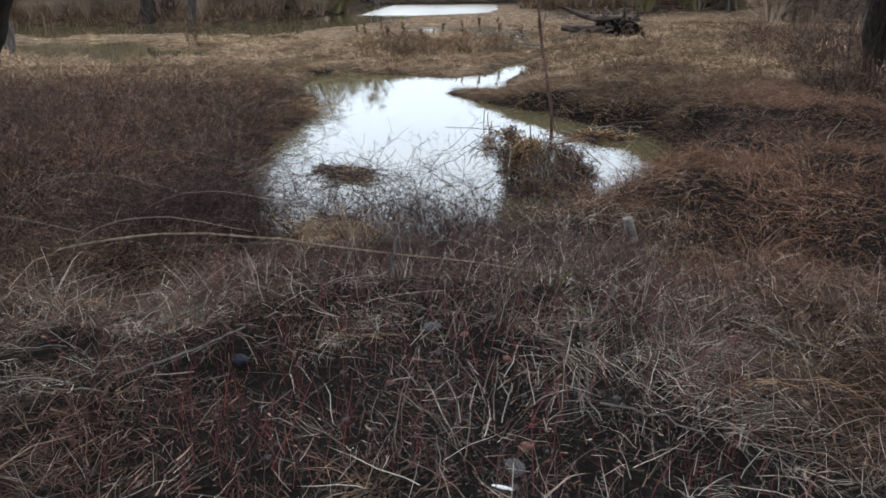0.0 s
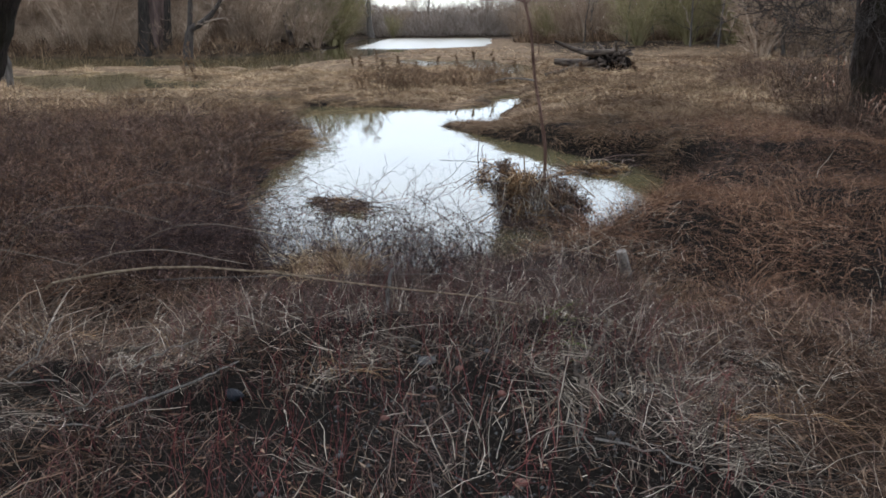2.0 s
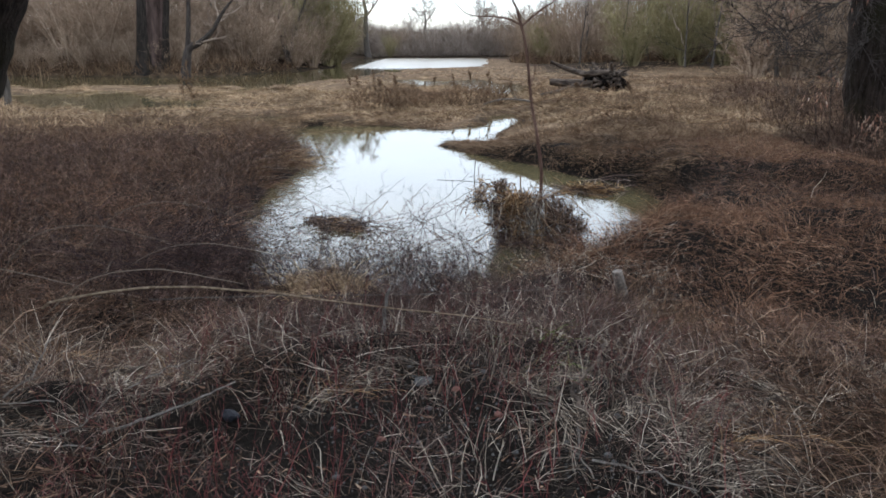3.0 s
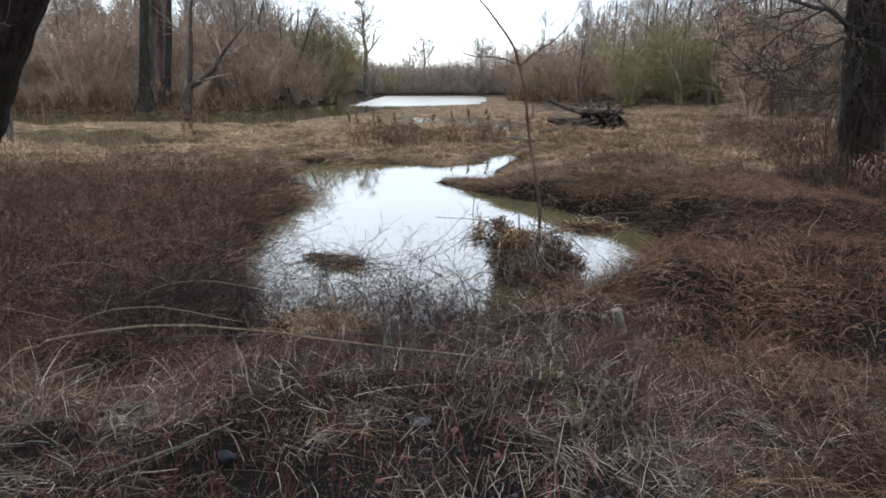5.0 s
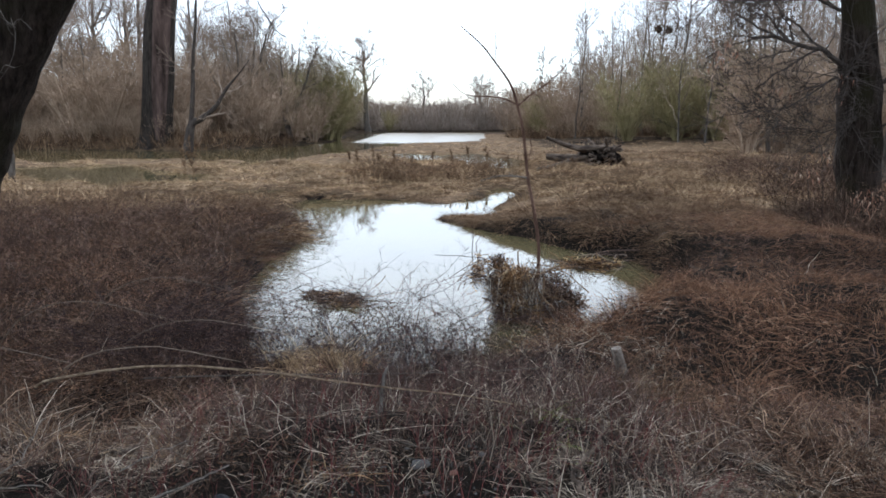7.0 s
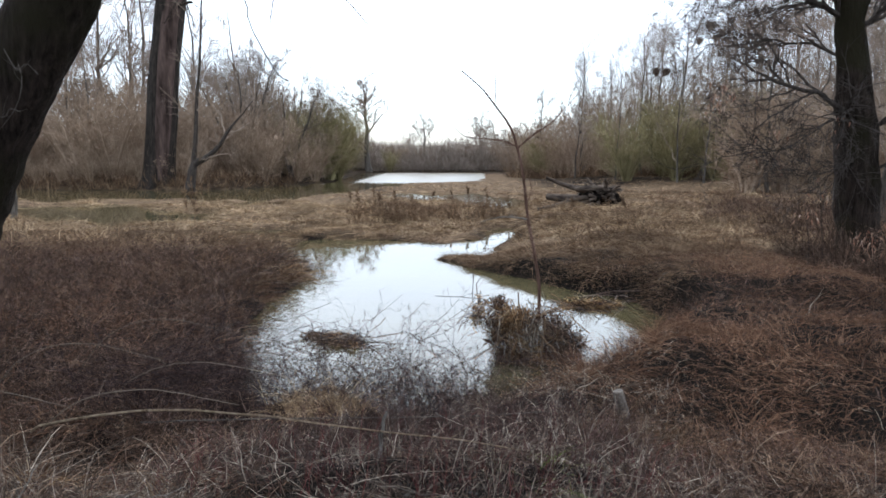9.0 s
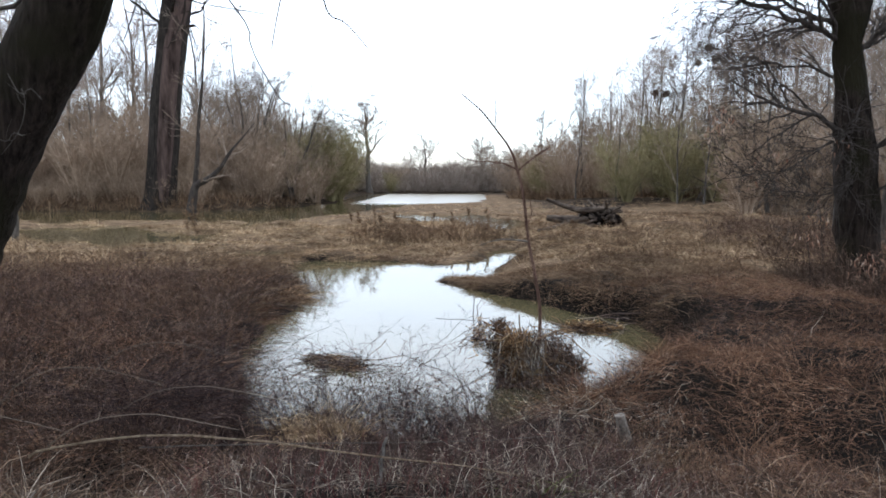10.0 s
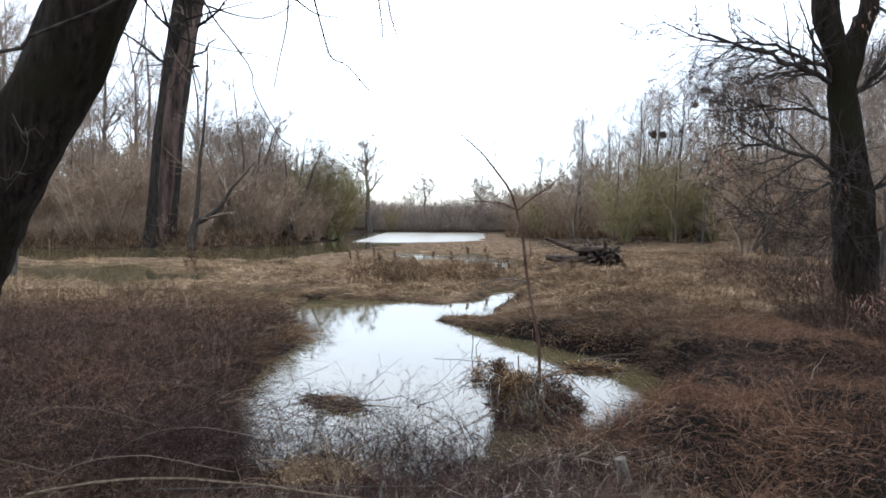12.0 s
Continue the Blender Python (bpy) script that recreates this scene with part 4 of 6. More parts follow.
# ---- sapling, flood debris, log ----
def sapling():
    root = tagged(new("sapling"), "slim leafless reddish sapling rising from flood debris", "sapling")
    y = 8.0
    stem = curve([(1.0, y, -0.15), (1.06, y, 0.62), (1.0, y, 1.1), (0.92, y, 1.5), (0.86, y, 1.98), (0.784, y, 2.29), (0.71, y, 2.49), (0.54, y, 2.72), (0.40, y, 2.89), (0.19, y, 3.07)], 40)
    link_mesh("stem", *tubes(stem[None], np.concatenate([np.linspace(0.021, 0.014, 24), np.linspace(0.0135, 0.006, 16)])[None], 7), M_SAPLING, root, flat=False)
    rng = np.random.default_rng(2)
    for pts, r0 in (([(0.79, y, 2.25), (0.95, y - 0.05, 2.39), (1.17, y - 0.1, 2.55), (1.41, y - 0.1, 2.82)], 0.009), ([(0.79, y, 2.27), (0.65, y, 2.33), (0.53, y, 2.35), (0.25, y, 2.37), (0.1, y, 2.49)], 0.009),
                    ([(0.55, y, 2.71), (0.555, y, 2.85), (0.55, y, 3.02)], 0.004), ([(0.92, y, 1.49), (0.8, y - 0.05, 1.51), (0.6, y - 0.1, 1.52), (0.4, y - 0.12, 1.47)], 0.010),
                    ([(0.9, y, 1.65), (0.95, y, 1.8), (0.93, y, 1.95)], 0.005)):
        p = curve(pts, 10)[None]
        rr = np.linspace(r0 * 1.2, 0.004, 10)[None]
        l2, r2 = branch_level(rng, p, rr, 7, 0.3, 50, 0.25, 0.15, 0.08, 4, 0.5, 0.002)
        link_mesh("branch", *merge(tubes(p, rr, 5), tubes(l2, r2, 3)), M_POST if pts[-1][2] < 1.6 else M_SAPLING, root)


def tangle(name, label, center, size, n_straw, n_twig, seed, mats, category="debris"):
    """A caught heap of straw and sticks."""
    rng = np.random.default_rng(seed)
    root = tagged(new(name), label, category)
    c, s = np.array(center), np.array(size)
    q = unit(rng.normal(size=(n_straw, 3)))
    lump = 0.5 + 0.9 * value_noise(q[:, 0] * 3 + q[:, 1] * 2, q[:, 2] * 3 + seed, 1.0, seed)
    pt = q * (rng.random((n_straw, 1)) ** 0.45) * lump[:, None] * s + c
    d = unit(rng.normal(size=(n_straw, 3)) * [1, 1, min(0.6, size[2] * 2)])
    ln = (0.08 + 0.2 * rng.random(n_straw)) * min(1.0, 0.4 + size[2] * 2)
    link_mesh("straw", *strips(pt - d * ln[:, None] * 0.5, d, ln, 0.005 + 0.006 * rng.random(n_straw), rng.normal(size=(n_straw, 3)) * 0.3 - [0, 0, 0.25 * min(1, size[2] * 4)], 3, rng), mats[0], root)
    pt = rng.normal(size=(n_twig, 3)) * 0.5 * s + c
    d = unit(rng.normal(size=(n_twig, 3)) * [1, 1, min(1.0, size[2] * 3)])
    t = np.linspace(-0.5, 0.5, 6)
    ln = 0.25 + 0.5 * rng.random(n_twig)
    p = pt[:, None] + d[:, None] * (ln[:, None] * t)[..., None] + np.cumsum(rng.normal(size=(n_twig, 6, 3)) * 0.02, 1)
    link_mesh("stick", *tubes(p, np.full((n_twig, 6), 0.0032) * (0.5 + rng.random((n_twig, 1))), 4), mats[1], root)["kind"] = "stuff"
    return root


sapling()


def draped_clump():
    """Straw and twigs that a flood left hanging on the sapling: ragged lumps with holes between them."""
    root = tagged(new("flood_debris"), "ragged mass of brown straw and twigs hung on the sapling", "debris")
    rng = np.random.default_rng(31)
    lumps = [(0.58, 0.60, 0.10), (0.68, 0.50, 0.13), (0.55, 0.43, 0.09), (0.70, 0.35, 0.14), (0.58, 0.25, 0.11), (0.77, 0.20, 0.13), (0.62, 0.10, 0.09), (0.84, 0.50, 0.11), (0.90, 0.32, 0.10), (0.97, 0.12, 0.11), (0.80, 0.04, 0.10), (0.93, 0.02, 0.11), (1.12, 0.06, 0.10), (0.66, 0.0, 0.09)]
    bits, hang = [], []
    for x, z, size in lumps:
        n = int(1900 * size)
        q = unit(rng.normal(size=(n, 3))) * rng.random((n, 1)) ** 0.5
        pt = np.array([x, 7.62 + rng.normal() * 0.05, z]) + q * [size, size * 1.1, size * 0.85]
        d = unit(rng.normal(size=(n, 3)) * [1, 0.7, 0.7] - [0, 0, 0.35])
        ln = 0.09 + 0.17 * rng.random(n)
        bits.append(strips(pt - d * ln[:, None] * 0.5, d, ln, 0.005 + 0.007 * rng.random(n), rng.normal(size=(n, 3)) * 0.3 - [0, 0, 0.35], 3, rng))
        m = int(70 * size)
        top = np.array([x, 7.5, z]) + rng.normal(size=(m, 3)) * [size * 0.6, 0.08, size * 0.4]
        hang.append(strips(top, unit(rng.normal(size=(m, 3)) * 0.25 - [0, 0, 1]), 0.12 + 0.22 * rng.random(m), 0.004 + 0.004 * rng.random(m), rng.normal(size=(m, 3)) * 0.2, 3, rng))
    link_mesh("straw", *merge(*bits[::2]), M_RUST, root, "dark rusty straw")["kind"] = "stuff"
    link_mesh("straw", *merge(*bits[1::2]), M_DEBRIS, root, "brown straw")["kind"] = "stuff"
    m = 60
    top = np.stack([0.93 + rng.normal(size=m) * 0.07, 7.5 + rng.normal(size=m) * 0.08, 0.48 + rng.normal(size=m) * 0.1], -1)
    hang.append(strips(top, unit(rng.normal(size=(m, 3)) * [0.4, 0.3, 0.2] - [0, 0, 1]), 0.15 + 0.25 * rng.random(m), 0.005 + 0.005 * rng.random(m), rng.normal(size=(m, 3)) * 0.2, 3, rng))
    link_mesh("hanging_grass", *merge(*hang), M_PALESTRAW, root, "bleached grass hanging down")["kind"] = "stuff"
    twigs = []
    for x, z, size in ((1.05, 0.44, 0.13), (1.2, 0.38, 0.14), (1.12, 0.22, 0.13), (1.30, 0.28, 0.12), (1.28, 0.12, 0.11), (1.42, 0.2, 0.07), (1.25, 0.02, 0.1), (1.38, 0.05, 0.08)):
        n = int(800 * size)
        pt = np.array([x, 7.65, z]) + rng.normal(size=(n, 3)) * size * 0.5
        d = unit(rng.normal(size=(n, 3)) * [1, 0.6, 0.8])
        ln = 0.10 + 0.22 * rng.random(n)
        u = np.linspace(-0.5, 0.5, 5)
        p = pt[:, None] + d[:, None] * (ln[:, None] * u)[..., None] + np.cumsum(rng.normal(size=(n, 5, 3)) * 0.014, 1)
        twigs += [tubes(p, np.full((n, 5), 0.0026) * (0.5 + rng.random((n, 1))), 3), twig_strips(rng, p, 3, 0.05, 0.007, 55, -0.2)]
    link_mesh("twigs", *merge(*twigs), M_THICKET, root, "dark fine twigs")["kind"] = "stuff"
    n = 44
    pt = np.stack([rng.uniform(0.5, 1.35, n), rng.uniform(7.42, 7.7, n), rng.uniform(0.08, 0.62, n)], -1)
    d = unit(rng.normal(size=(n, 3)) * [1, 0.5, 0.8])
    u = np.linspace(-0.5, 0.5, 6)
    p = pt[:, None] + d[:, None] * ((0.25 + 0.45 * rng.random(n))[:, None] * u)[..., None] + np.cumsum(rng.normal(size=(n, 6, 3)) * 0.015, 1)
    for k in range(n):
        link_mesh("stick", *tubes(p[k:k + 1], np.full((1, 6), 0.0035 + 0.002 * (k % 3)), 5), M_PALE if k % 3 == 0 else M_WEED, root)


draped_clump()
tangle("flood_debris", "ragged strands of straw caught on a side branch", (0.38, 7.7, 0.50), (0.10, 0.1, 0.2), 200, 24, 33, (M_DEBRIS, M_TWIG))
for k, (x, y, size, straws) in enumerate(((-1.58, 8.72, 0.16, 420), (-1.33, 8.70, 0.19, 560), (-1.08, 8.58, 0.15, 380), (-1.18, 8.30, 0.17, 420), (-1.0, 8.22, 0.12, 200), (-1.42, 8.42, 0.10, 120))):
    raft = tangle("debris_raft", "low half-sunken raft of brown reed litter on the pond", (x, y, 0.015), (size, size * 0.8, 0.06), straws // 2, 16, 340 + k, (M_DEBRIS if k % 3 == 1 else M_WEED, M_TWIG))
    raft["group"] = "rafts of reed litter"
tangle("fallen_branch", "dead branch hung with straw lying over the water", (1.72, 8.6, 0.42), (0.42, 0.12, 0.1), 900, 60, 36, (M_DEBRIS, M_TWIG), "branch")


def root_log():
    root = tagged(new("fallen_log"), "weathered fallen log with its dark upturned root plate", "log")
    rng = np.random.default_rng(8)
    y = 26.5
    log = curve([(3.75, y + 0.3, 0.72), (4.4, y + 0.2, 0.66), (5.0, y + 0.1, 0.62), (5.7, y, 0.7)], 12)
    v, f = tubes(log[None], np.array([[0.12, 0.14, 0.15, 0.14, 0.15, 0.16, 0.17, 0.19, 0.22, 0.26, 0.30, 0.34]]), 14)
    v += (np.stack([value_noise(v[:, 0], v[:, 2] * 5 + v[:, 1] * 3, 0.3, s) for s in (31, 32, 33)], -1) - 0.5) * 0.08
    link_mesh("trunk", v, f, M_DRIFT, root, flat=False)
    slab = curve([(4.0, y - 0.3, 0.42), (4.7, y - 0.3, 0.46), (5.3, y - 0.2, 0.55)], 8)
    link_mesh("stem", *tubes(slab[None], np.linspace(0.08, 0.14, 8)[None], 9), M_DRIFT, root, flat=False)
    arm = curve([(3.65, y - 0.2, 1.42), (4.2, y - 0.2, 1.2), (4.7, y - 0.1, 1.05), (5.4, y, 0.9)], 10)
    link_mesh("limb", *tubes(arm[None], np.linspace(0.05, 0.13, 10)[None], 7), M_DRIFT, root, flat=False)
    low = curve([(3.3, y - 0.5, 0.30), (3.9, y - 0.4, 0.42), (4.6, y - 0.3, 0.62), (5.3, y - 0.2, 0.75)], 8)
    link_mesh("limb", *tubes(low[None], np.linspace(0.06, 0.11, 8)[None], 7), M_DRIFT, root, flat=False)
    rail = curve([(4.6, y - 0.35, 1.02), (5.4, y - 0.4, 1.06), (6.3, y - 0.3, 1.04)], 8)
    link_mesh("root", *tubes(rail[None], np.array([[0.05, 0.08, 0.10, 0.09, 0.10, 0.09, 0.07, 0.04]]), 7), M_DRIFT, root, flat=False)
    n = 70
    a = rng.random(n) * 6.283
    d = unit(np.stack([-0.9 + 1.9 * rng.random(n), np.cos(a) * 0.8, np.sin(a) * 0.42 - 0.05], -1))
    t = np.linspace(0, 1, 7)
    ln = 0.5 + 0.42 * rng.random(n)
    p = np.array([5.62, y, 0.72]) + d[:, None] * (ln[:, None] * t)[..., None] + np.cumsum(rng.normal(size=(n, 7, 3)) * 0.045, 1)
    rr = (0.035 + 0.07 * rng.random((n, 1))) * (1 - 0.55 * t)
    l1, r1 = branch_level(rng, p, rr, 3, 0.3, 45, 0.2, -0.2, 0.12, 5, 0.5, 0.014)
    link_mesh("root", *merge(tubes(p, rr, 6), tubes(l1, r1, 4)), M_DRIFT, root, "dark tangled roots")
    soil = bmesh.new()
    bmesh.ops.create_icosphere(soil, subdivisions=4, radius=0.5)
    for w in soil.verts:
        q = w.co.copy()
        w.co = Vector((5.62 + q.x * 1.45, y + q.y * 1.0, 0.68 + q.z * 0.82)) + q.normalized() * (noise.noise(q * 5) * 0.14)
    me = bpy.data.meshes.new("root_plate")
    soil.to_mesh(me)
    soil.free()
    me.materials.append(M_GROUND)
    ob = new("root_plate", me)
    ob.parent = root


root_log()


def post(x, y, h, r0, lean):
    root = tagged(new("stump_post"), "short leaning sawn post with a bleached top in the grass", "post")
    b = bmesh.new()
    z0 = float(land(x, y)) - 0.1
    bmesh.ops.create_cone(b, cap_ends=True, segments=12, radius1=r0 * 1.15, radius2=r0, depth=h + 0.1)
    bmesh.ops.bevel(b, geom=[e for e in b.edges if all(w.co.z > 0 for w in e.verts)], offset=0.006, segments=1, affect="EDGES")
    for w in b.verts:
        w.co += Vector((noise.noise(w.co * 20), noise.noise(w.co * 20 + Vector((5, 0, 0))), 0)) * 0.012
    me = bpy.data.meshes.new("shaft")
    b.to_mesh(me)
    b.free()
    me.materials.append(M_POST)
    ob = new("shaft", me)
    ob.parent = root
    ob.matrix_basis = pose(x, y, z0 + (h + 0.1) / 2, 0, lean, 0)


post(1.36, 5.35, 0.28, 0.042, -16)


# ---- long canes and sticks over the bank ----
def stick(name, label, pts, r0, r1, mat, seed=1, shoots=4, category="stick"):
    rng = np.random.default_rng(seed)
    p = curve(pts, 18)[None]
    p[0, 1:-1] += rng.normal(size=(16, 3)) * r0 * 0.4
    rr = np.linspace(r0, r1, 18)[None]
    bits = [tubes(p, rr, 6)]
    if shoots:
        l1, r_1 = branch_level(rng, p, rr, shoots, 0.14, 50, 0.2, 0.1, 0.08, 5, 0.4, 0.0012)
        bits.append(tubes(l1, r_1, 3))
    tagged(link_mesh(name, *merge(*bits), mat, flat=False), label, category)


stick("long_cane", "long pale arching cane lying across the bank", [(-2.16, 3.72, 0.73), (-2.08, 3.72, 0.77), (-1.665, 3.674, 0.854), (-1.404, 3.674, 0.866), (-0.949, 3.674, 0.841), (-0.428, 3.72, 0.748), (0.047, 3.766, 0.683), (0.419, 3.766, 0.617)], 0.0075, 0.0035, M_CANEPALE, 1, 3)
stick("upright_stick", "short broken pale stick standing in the twigs", [(-0.35, 3.7, 0.42), (-0.33, 3.72, 0.6), (-0.32, 3.75, 0.74), (-0.30, 3.76, 0.83)], 0.013, 0.008, M_PALE, 2, 0)
stick("stick", "dead stick lying among straw", [(0.62, 2.7, 0.62), (0.55, 2.9, 0.66), (0.7, 3.1, 0.70), (0.75, 3.25, 0.72)], 0.012, 0.006, M_DRIFT, 3, 3)
stick("stick", "pale stick pointing out of the grass", [(-1.35, 2.6, 0.62), (-1.1, 2.75, 0.66), (-0.9, 2.9, 0.7)], 0.006, 0.003, M_PALE, 4, 2)
stick("stick", "dark stick lying in the straw", [(-2.1, 3.1, 0.47), (-1.8, 3.2, 0.54), (-1.45, 3.3, 0.6)], 0.02, 0.012, M_DRIFT, 5, 0)
stick("stick", "thin straight cane crossing the thicket", [(-1.7, 4.0, 0.68), (-1.0, 3.95, 0.72), (0.1, 4.05, 0.70), (0.7, 4.1, 0.72)], 0.003, 0.0016, M_GREYBARK, 6, 5)
stick("pale_twig", "bent white twig on the far bank", [(3.1, 10.5, 0.40), (3.2, 10.5, 0.5), (3.36, 10.5, 0.52), (3.47, 10.5, 0.54), (3.62, 10.5, 0.46)], 0.009, 0.005, M_POST, 7, 2)
for k, (x, y, h) in enumerate(((-1.9, 4.6, 0.5), (-2.6, 5.2, 0.7), (-1.7, 5.1, 0.55), (-2.9, 4.4, 0.6), (-2.3, 6.0, 0.7))):
    stick("arching_cane", "thin greenish arching bramble cane", [(x - 0.9, y + 0.2, 0.25), (x - 0.45, y, 0.32 + h * 0.55), (x, y, 0.3 + h * 0.75), (x + 0.6, y - 0.05, 0.28 + h * 0.62)], 0.004, 0.002, M_STRAW, 20 + k, 4)


# ---- undergrowth ----
def scatter(rng, n, x0, x1, y0, y1, dry=0.0, fan=False):
    """Random places on land inside a box; fan keeps the density even in view."""
    out = np.zeros((0, 2))
    while len(out) < n:
        m = n * 3
        y = y0 * (y1 / y0) ** rng.random(m) if fan else rng.uniform(y0, y1, m)
        x = rng.uniform(x0, x1, m) * (y / y1 if fan else 1)
        ok = shore(x, y) > dry
        out = np.concatenate([out, np.stack([x, y], -1)[ok]])
    return out[:n]


def on_land(p):
    return np.concatenate([p, land(p[:, 0], p[:, 1])[:, None]], 1)


def blades_mesh(rng, root, way, ln, width, bend, kink):
    """Blades that bend over at a break part of the way up."""
    n = len(root)
    s = 0.35 + 0.35 * rng.random(n)
    a = root + way * (ln * s * 0.5)[:, None]
    b = root + way * (ln * s)[:, None] + bend * (ln * s * 0.3)[:, None]
    w2 = unit(way + bend * 0.6 + rng.normal(size=(n, 3)) * kink)
    c = b + w2 * (ln * (1 - s) * 0.6)[:, None]
    d = c + unit(w2 + bend * 0.5) * (ln * (1 - s) * 0.4)[:, None]
    p = np.stack([root, a, b, c, d], 1)
    p[..., 2] = np.maximum(p[..., 2], land(p[..., 0], p[..., 1]) + 0.004 * rng.random((n, 1)))
    return ribbons(p, width[:, None] * np.array([0.9, 1, 0.9, 0.6, 0]), rng)


def grass(name, label, seed, tufts, blades, area, length, width, material, flop=0.9, radius=0.10, dry=0.05, wind=(0.0, 0.0), fan=False, segs=3, keep=None, droop=0.45, kink=0.0):
    rng = np.random.default_rng(seed)
    c = scatter(rng, tufts, *area, dry, fan)
    if keep is not None:
        c = c[keep(c[:, 0], c[:, 1], rng)]
    n = len(c) * blades
    size = np.repeat(0.6 + 0.8 * rng.random(len(c)), blades)
    aim = np.repeat(rng.normal(size=(len(c), 2)) * 0.8, blades, 0)
    off = rng.normal(size=(n, 2)) * radius
    root = on_land(np.repeat(c, blades, 0) + off) - [0, 0, 0.015]
    out = off / radius * 0.35 + aim + rng.normal(size=(n, 2)) * 0.35 + np.array(wind)
    way = unit(np.concatenate([out * flop, 0.35 + 0.65 * rng.random((n, 1))], 1))
    bend = np.concatenate([out * 0.3 + rng.normal(size=(n, 2)) * 0.15, -droop * (0.4 + rng.random((n, 1)))], 1)
    ln = length * size * (0.4 + 0.9 * rng.random(n))
    wid = width * (0.6 + 0.8 * rng.random(n))
    v, f = blades_mesh(rng, root, way, ln, wid, bend, kink) if kink else strips(root, way, ln, wid, bend, segs, rng)
    ob = link_mesh(name, v, f, material)
    return tagged(ob, label, "grass", kind="stuff")


def twiggery(name, label, seed, n, area, length, r0, material, upright=0.7, arch=0.5, shoots=3, dry=-0.1, fan=False, k=5, wiggle=0.05, keep=None, category="undergrowth", thin=False):
    rng = np.random.default_rng(seed)
    c = scatter(rng, n, *area, dry, fan)
    if keep is not None:
        c = c[keep(c[:, 0], c[:, 1], rng)]
    n = len(c)
    root = on_land(c) - [0, 0, 0.02]
    h = rng.normal(size=(n, 2))
    way = unit(np.concatenate([h * (1 - upright), np.full((n, 1), upright)], 1))
    ln = length * (0.4 + 0.9 * rng.random(n)) * (0.55 + 0.9 * value_noise(c[:, 0], c[:, 1], 1.3, 61))
    t = np.linspace(0, 1, k)
    p = root[:, None] + way[:, None] * (ln[:, None] * t)[..., None]
    side = rng.normal(size=(n, 2)) * arch
    p[..., :2] += side[:, None] * (ln[:, None] * t ** 2)[..., None]
    p[..., 2] -= (arch * (0.3 + 0.7 * rng.random(n)) * ln)[:, None] * t ** 2.2
    j = rng.normal(size=(n, k, 3)) * (wiggle * ln)[:, None, None]
    j[:, 0] = 0
    p += np.cumsum(j, 1) * 0.5
    rr = (r0 * (0.6 + 0.8 * rng.random(n)))[:, None] * (1 - 0.7 * t)
    bits = [ribbons(p, rr * 2, rng) if thin else tubes(p, rr, 3)]
    if shoots:
        bits.append(twig_strips(rng, p, shoots, length * 0.32, r0 * 1.3, 48, 0.0))
    ob = link_mesh(name, *merge(*bits), material)
    return tagged(ob, label, category, kind="stuff")


def not_centre(x, y, rng):
    """Keeps the trodden gravelly middle of the near bank thin."""
    d = np.hypot((x - 0.15) / 0.75, (y - 2.5) / 0.8)
    return rng.random(len(x)) < np.clip(d - 0.35, 0.12, 1)


def clumped(x, y, rng):
    """Stems stand in clumps, with dark hollows between."""
    return rng.random(len(x)) < 0.12 + smooth(0.34, 0.6, value_noise(x, y, 0.32, 75))


def middle(x, y, rng):
    """Bleached stems thin out towards either side."""
    return rng.random(len(x)) < 0.16 + 0.84 * smooth(1.3, 0.4, np.abs(x - 0.3)) * smooth(-0.9, 0.0, x + 0.6 * (y - 1.9))


def straw_patches(x, y, rng):
    """Straw lies in swathes: either side of the bare middle, with gaps between."""
    lie = np.exp(-((x - 0.75) / 0.5) ** 2 - ((y - 2.6) / 0.95) ** 2) + 0.9 * np.exp(-((x + 1.45) / 0.45) ** 2 - ((y - 3.3) / 0.3) ** 2) + 0.5 * np.exp(-((x + 0.5) / 0.25) ** 2 - ((y - 2.9) / 0.25) ** 2)
    k = 0.55 * value_noise(x, y, 0.45, 51) + 0.5 * lie
    return rng.random(len(x)) < 0.05 + 0.9 * smooth(0.3, 0.75, k)


def weed_patches(x, y, rng):
    return value_noise(x, y, 1.1, 52) > 0.42


# near bank
grass("straw_tufts", "flattened pale straw tufts on the near bank", 201, 1100, 34, (-3.2, 3.2, 1.5, 4.4), 0.18, 0.0018, M_STRAW, 1.1, 0.09, keep=straw_patches, droop=0.5, kink=0.5)
grass("rusty_tufts", "rusty dead grass on the near bank", 202, 620, 28, (-3.6, 3.6, 1.4, 5.0), 0.15, 0.0018, M_RUST, 1.1, 0.10, keep=lambda x, y, g: not_centre(x, y, g) & clumped(x, y, g), droop=0.45, kink=0.5)
twiggery("bramble_canes", "thin red bramble canes over the near bank", 203, 4400, (-3.2, 3.2, 1.4, 4.8), 0.28, 0.0012, M_CANE, 0.66, 0.2, 3, wiggle=0.05, keep=clumped)
twiggery("red_shoots", "upright crimson bramble shoots on the bare middle of the bank", 234, 560, (-1.5, 1.1, 1.8, 3.9), 0.28, 0.0012, M_RED, 0.8, 0.12, 2, wiggle=0.04)
twiggery("pale_stalks", "short upright bleached stems among the twigs", 235, 900, (-2.8, 2.8, 1.3, 4.2), 0.24, 0.0013, M_PALESTRAW, 0.72, 0.1, 1, thin=True, wiggle=0.03, keep=middle)
twiggery("fallen_twigs", "grey-brown dead twigs littering the near bank", 204, 3600, (-3.4, 3.4, 1.2, 5.0), 0.26, 0.0013, M_TWIG, 0.3, 0.14, 3, wiggle=0.05, keep=clumped)
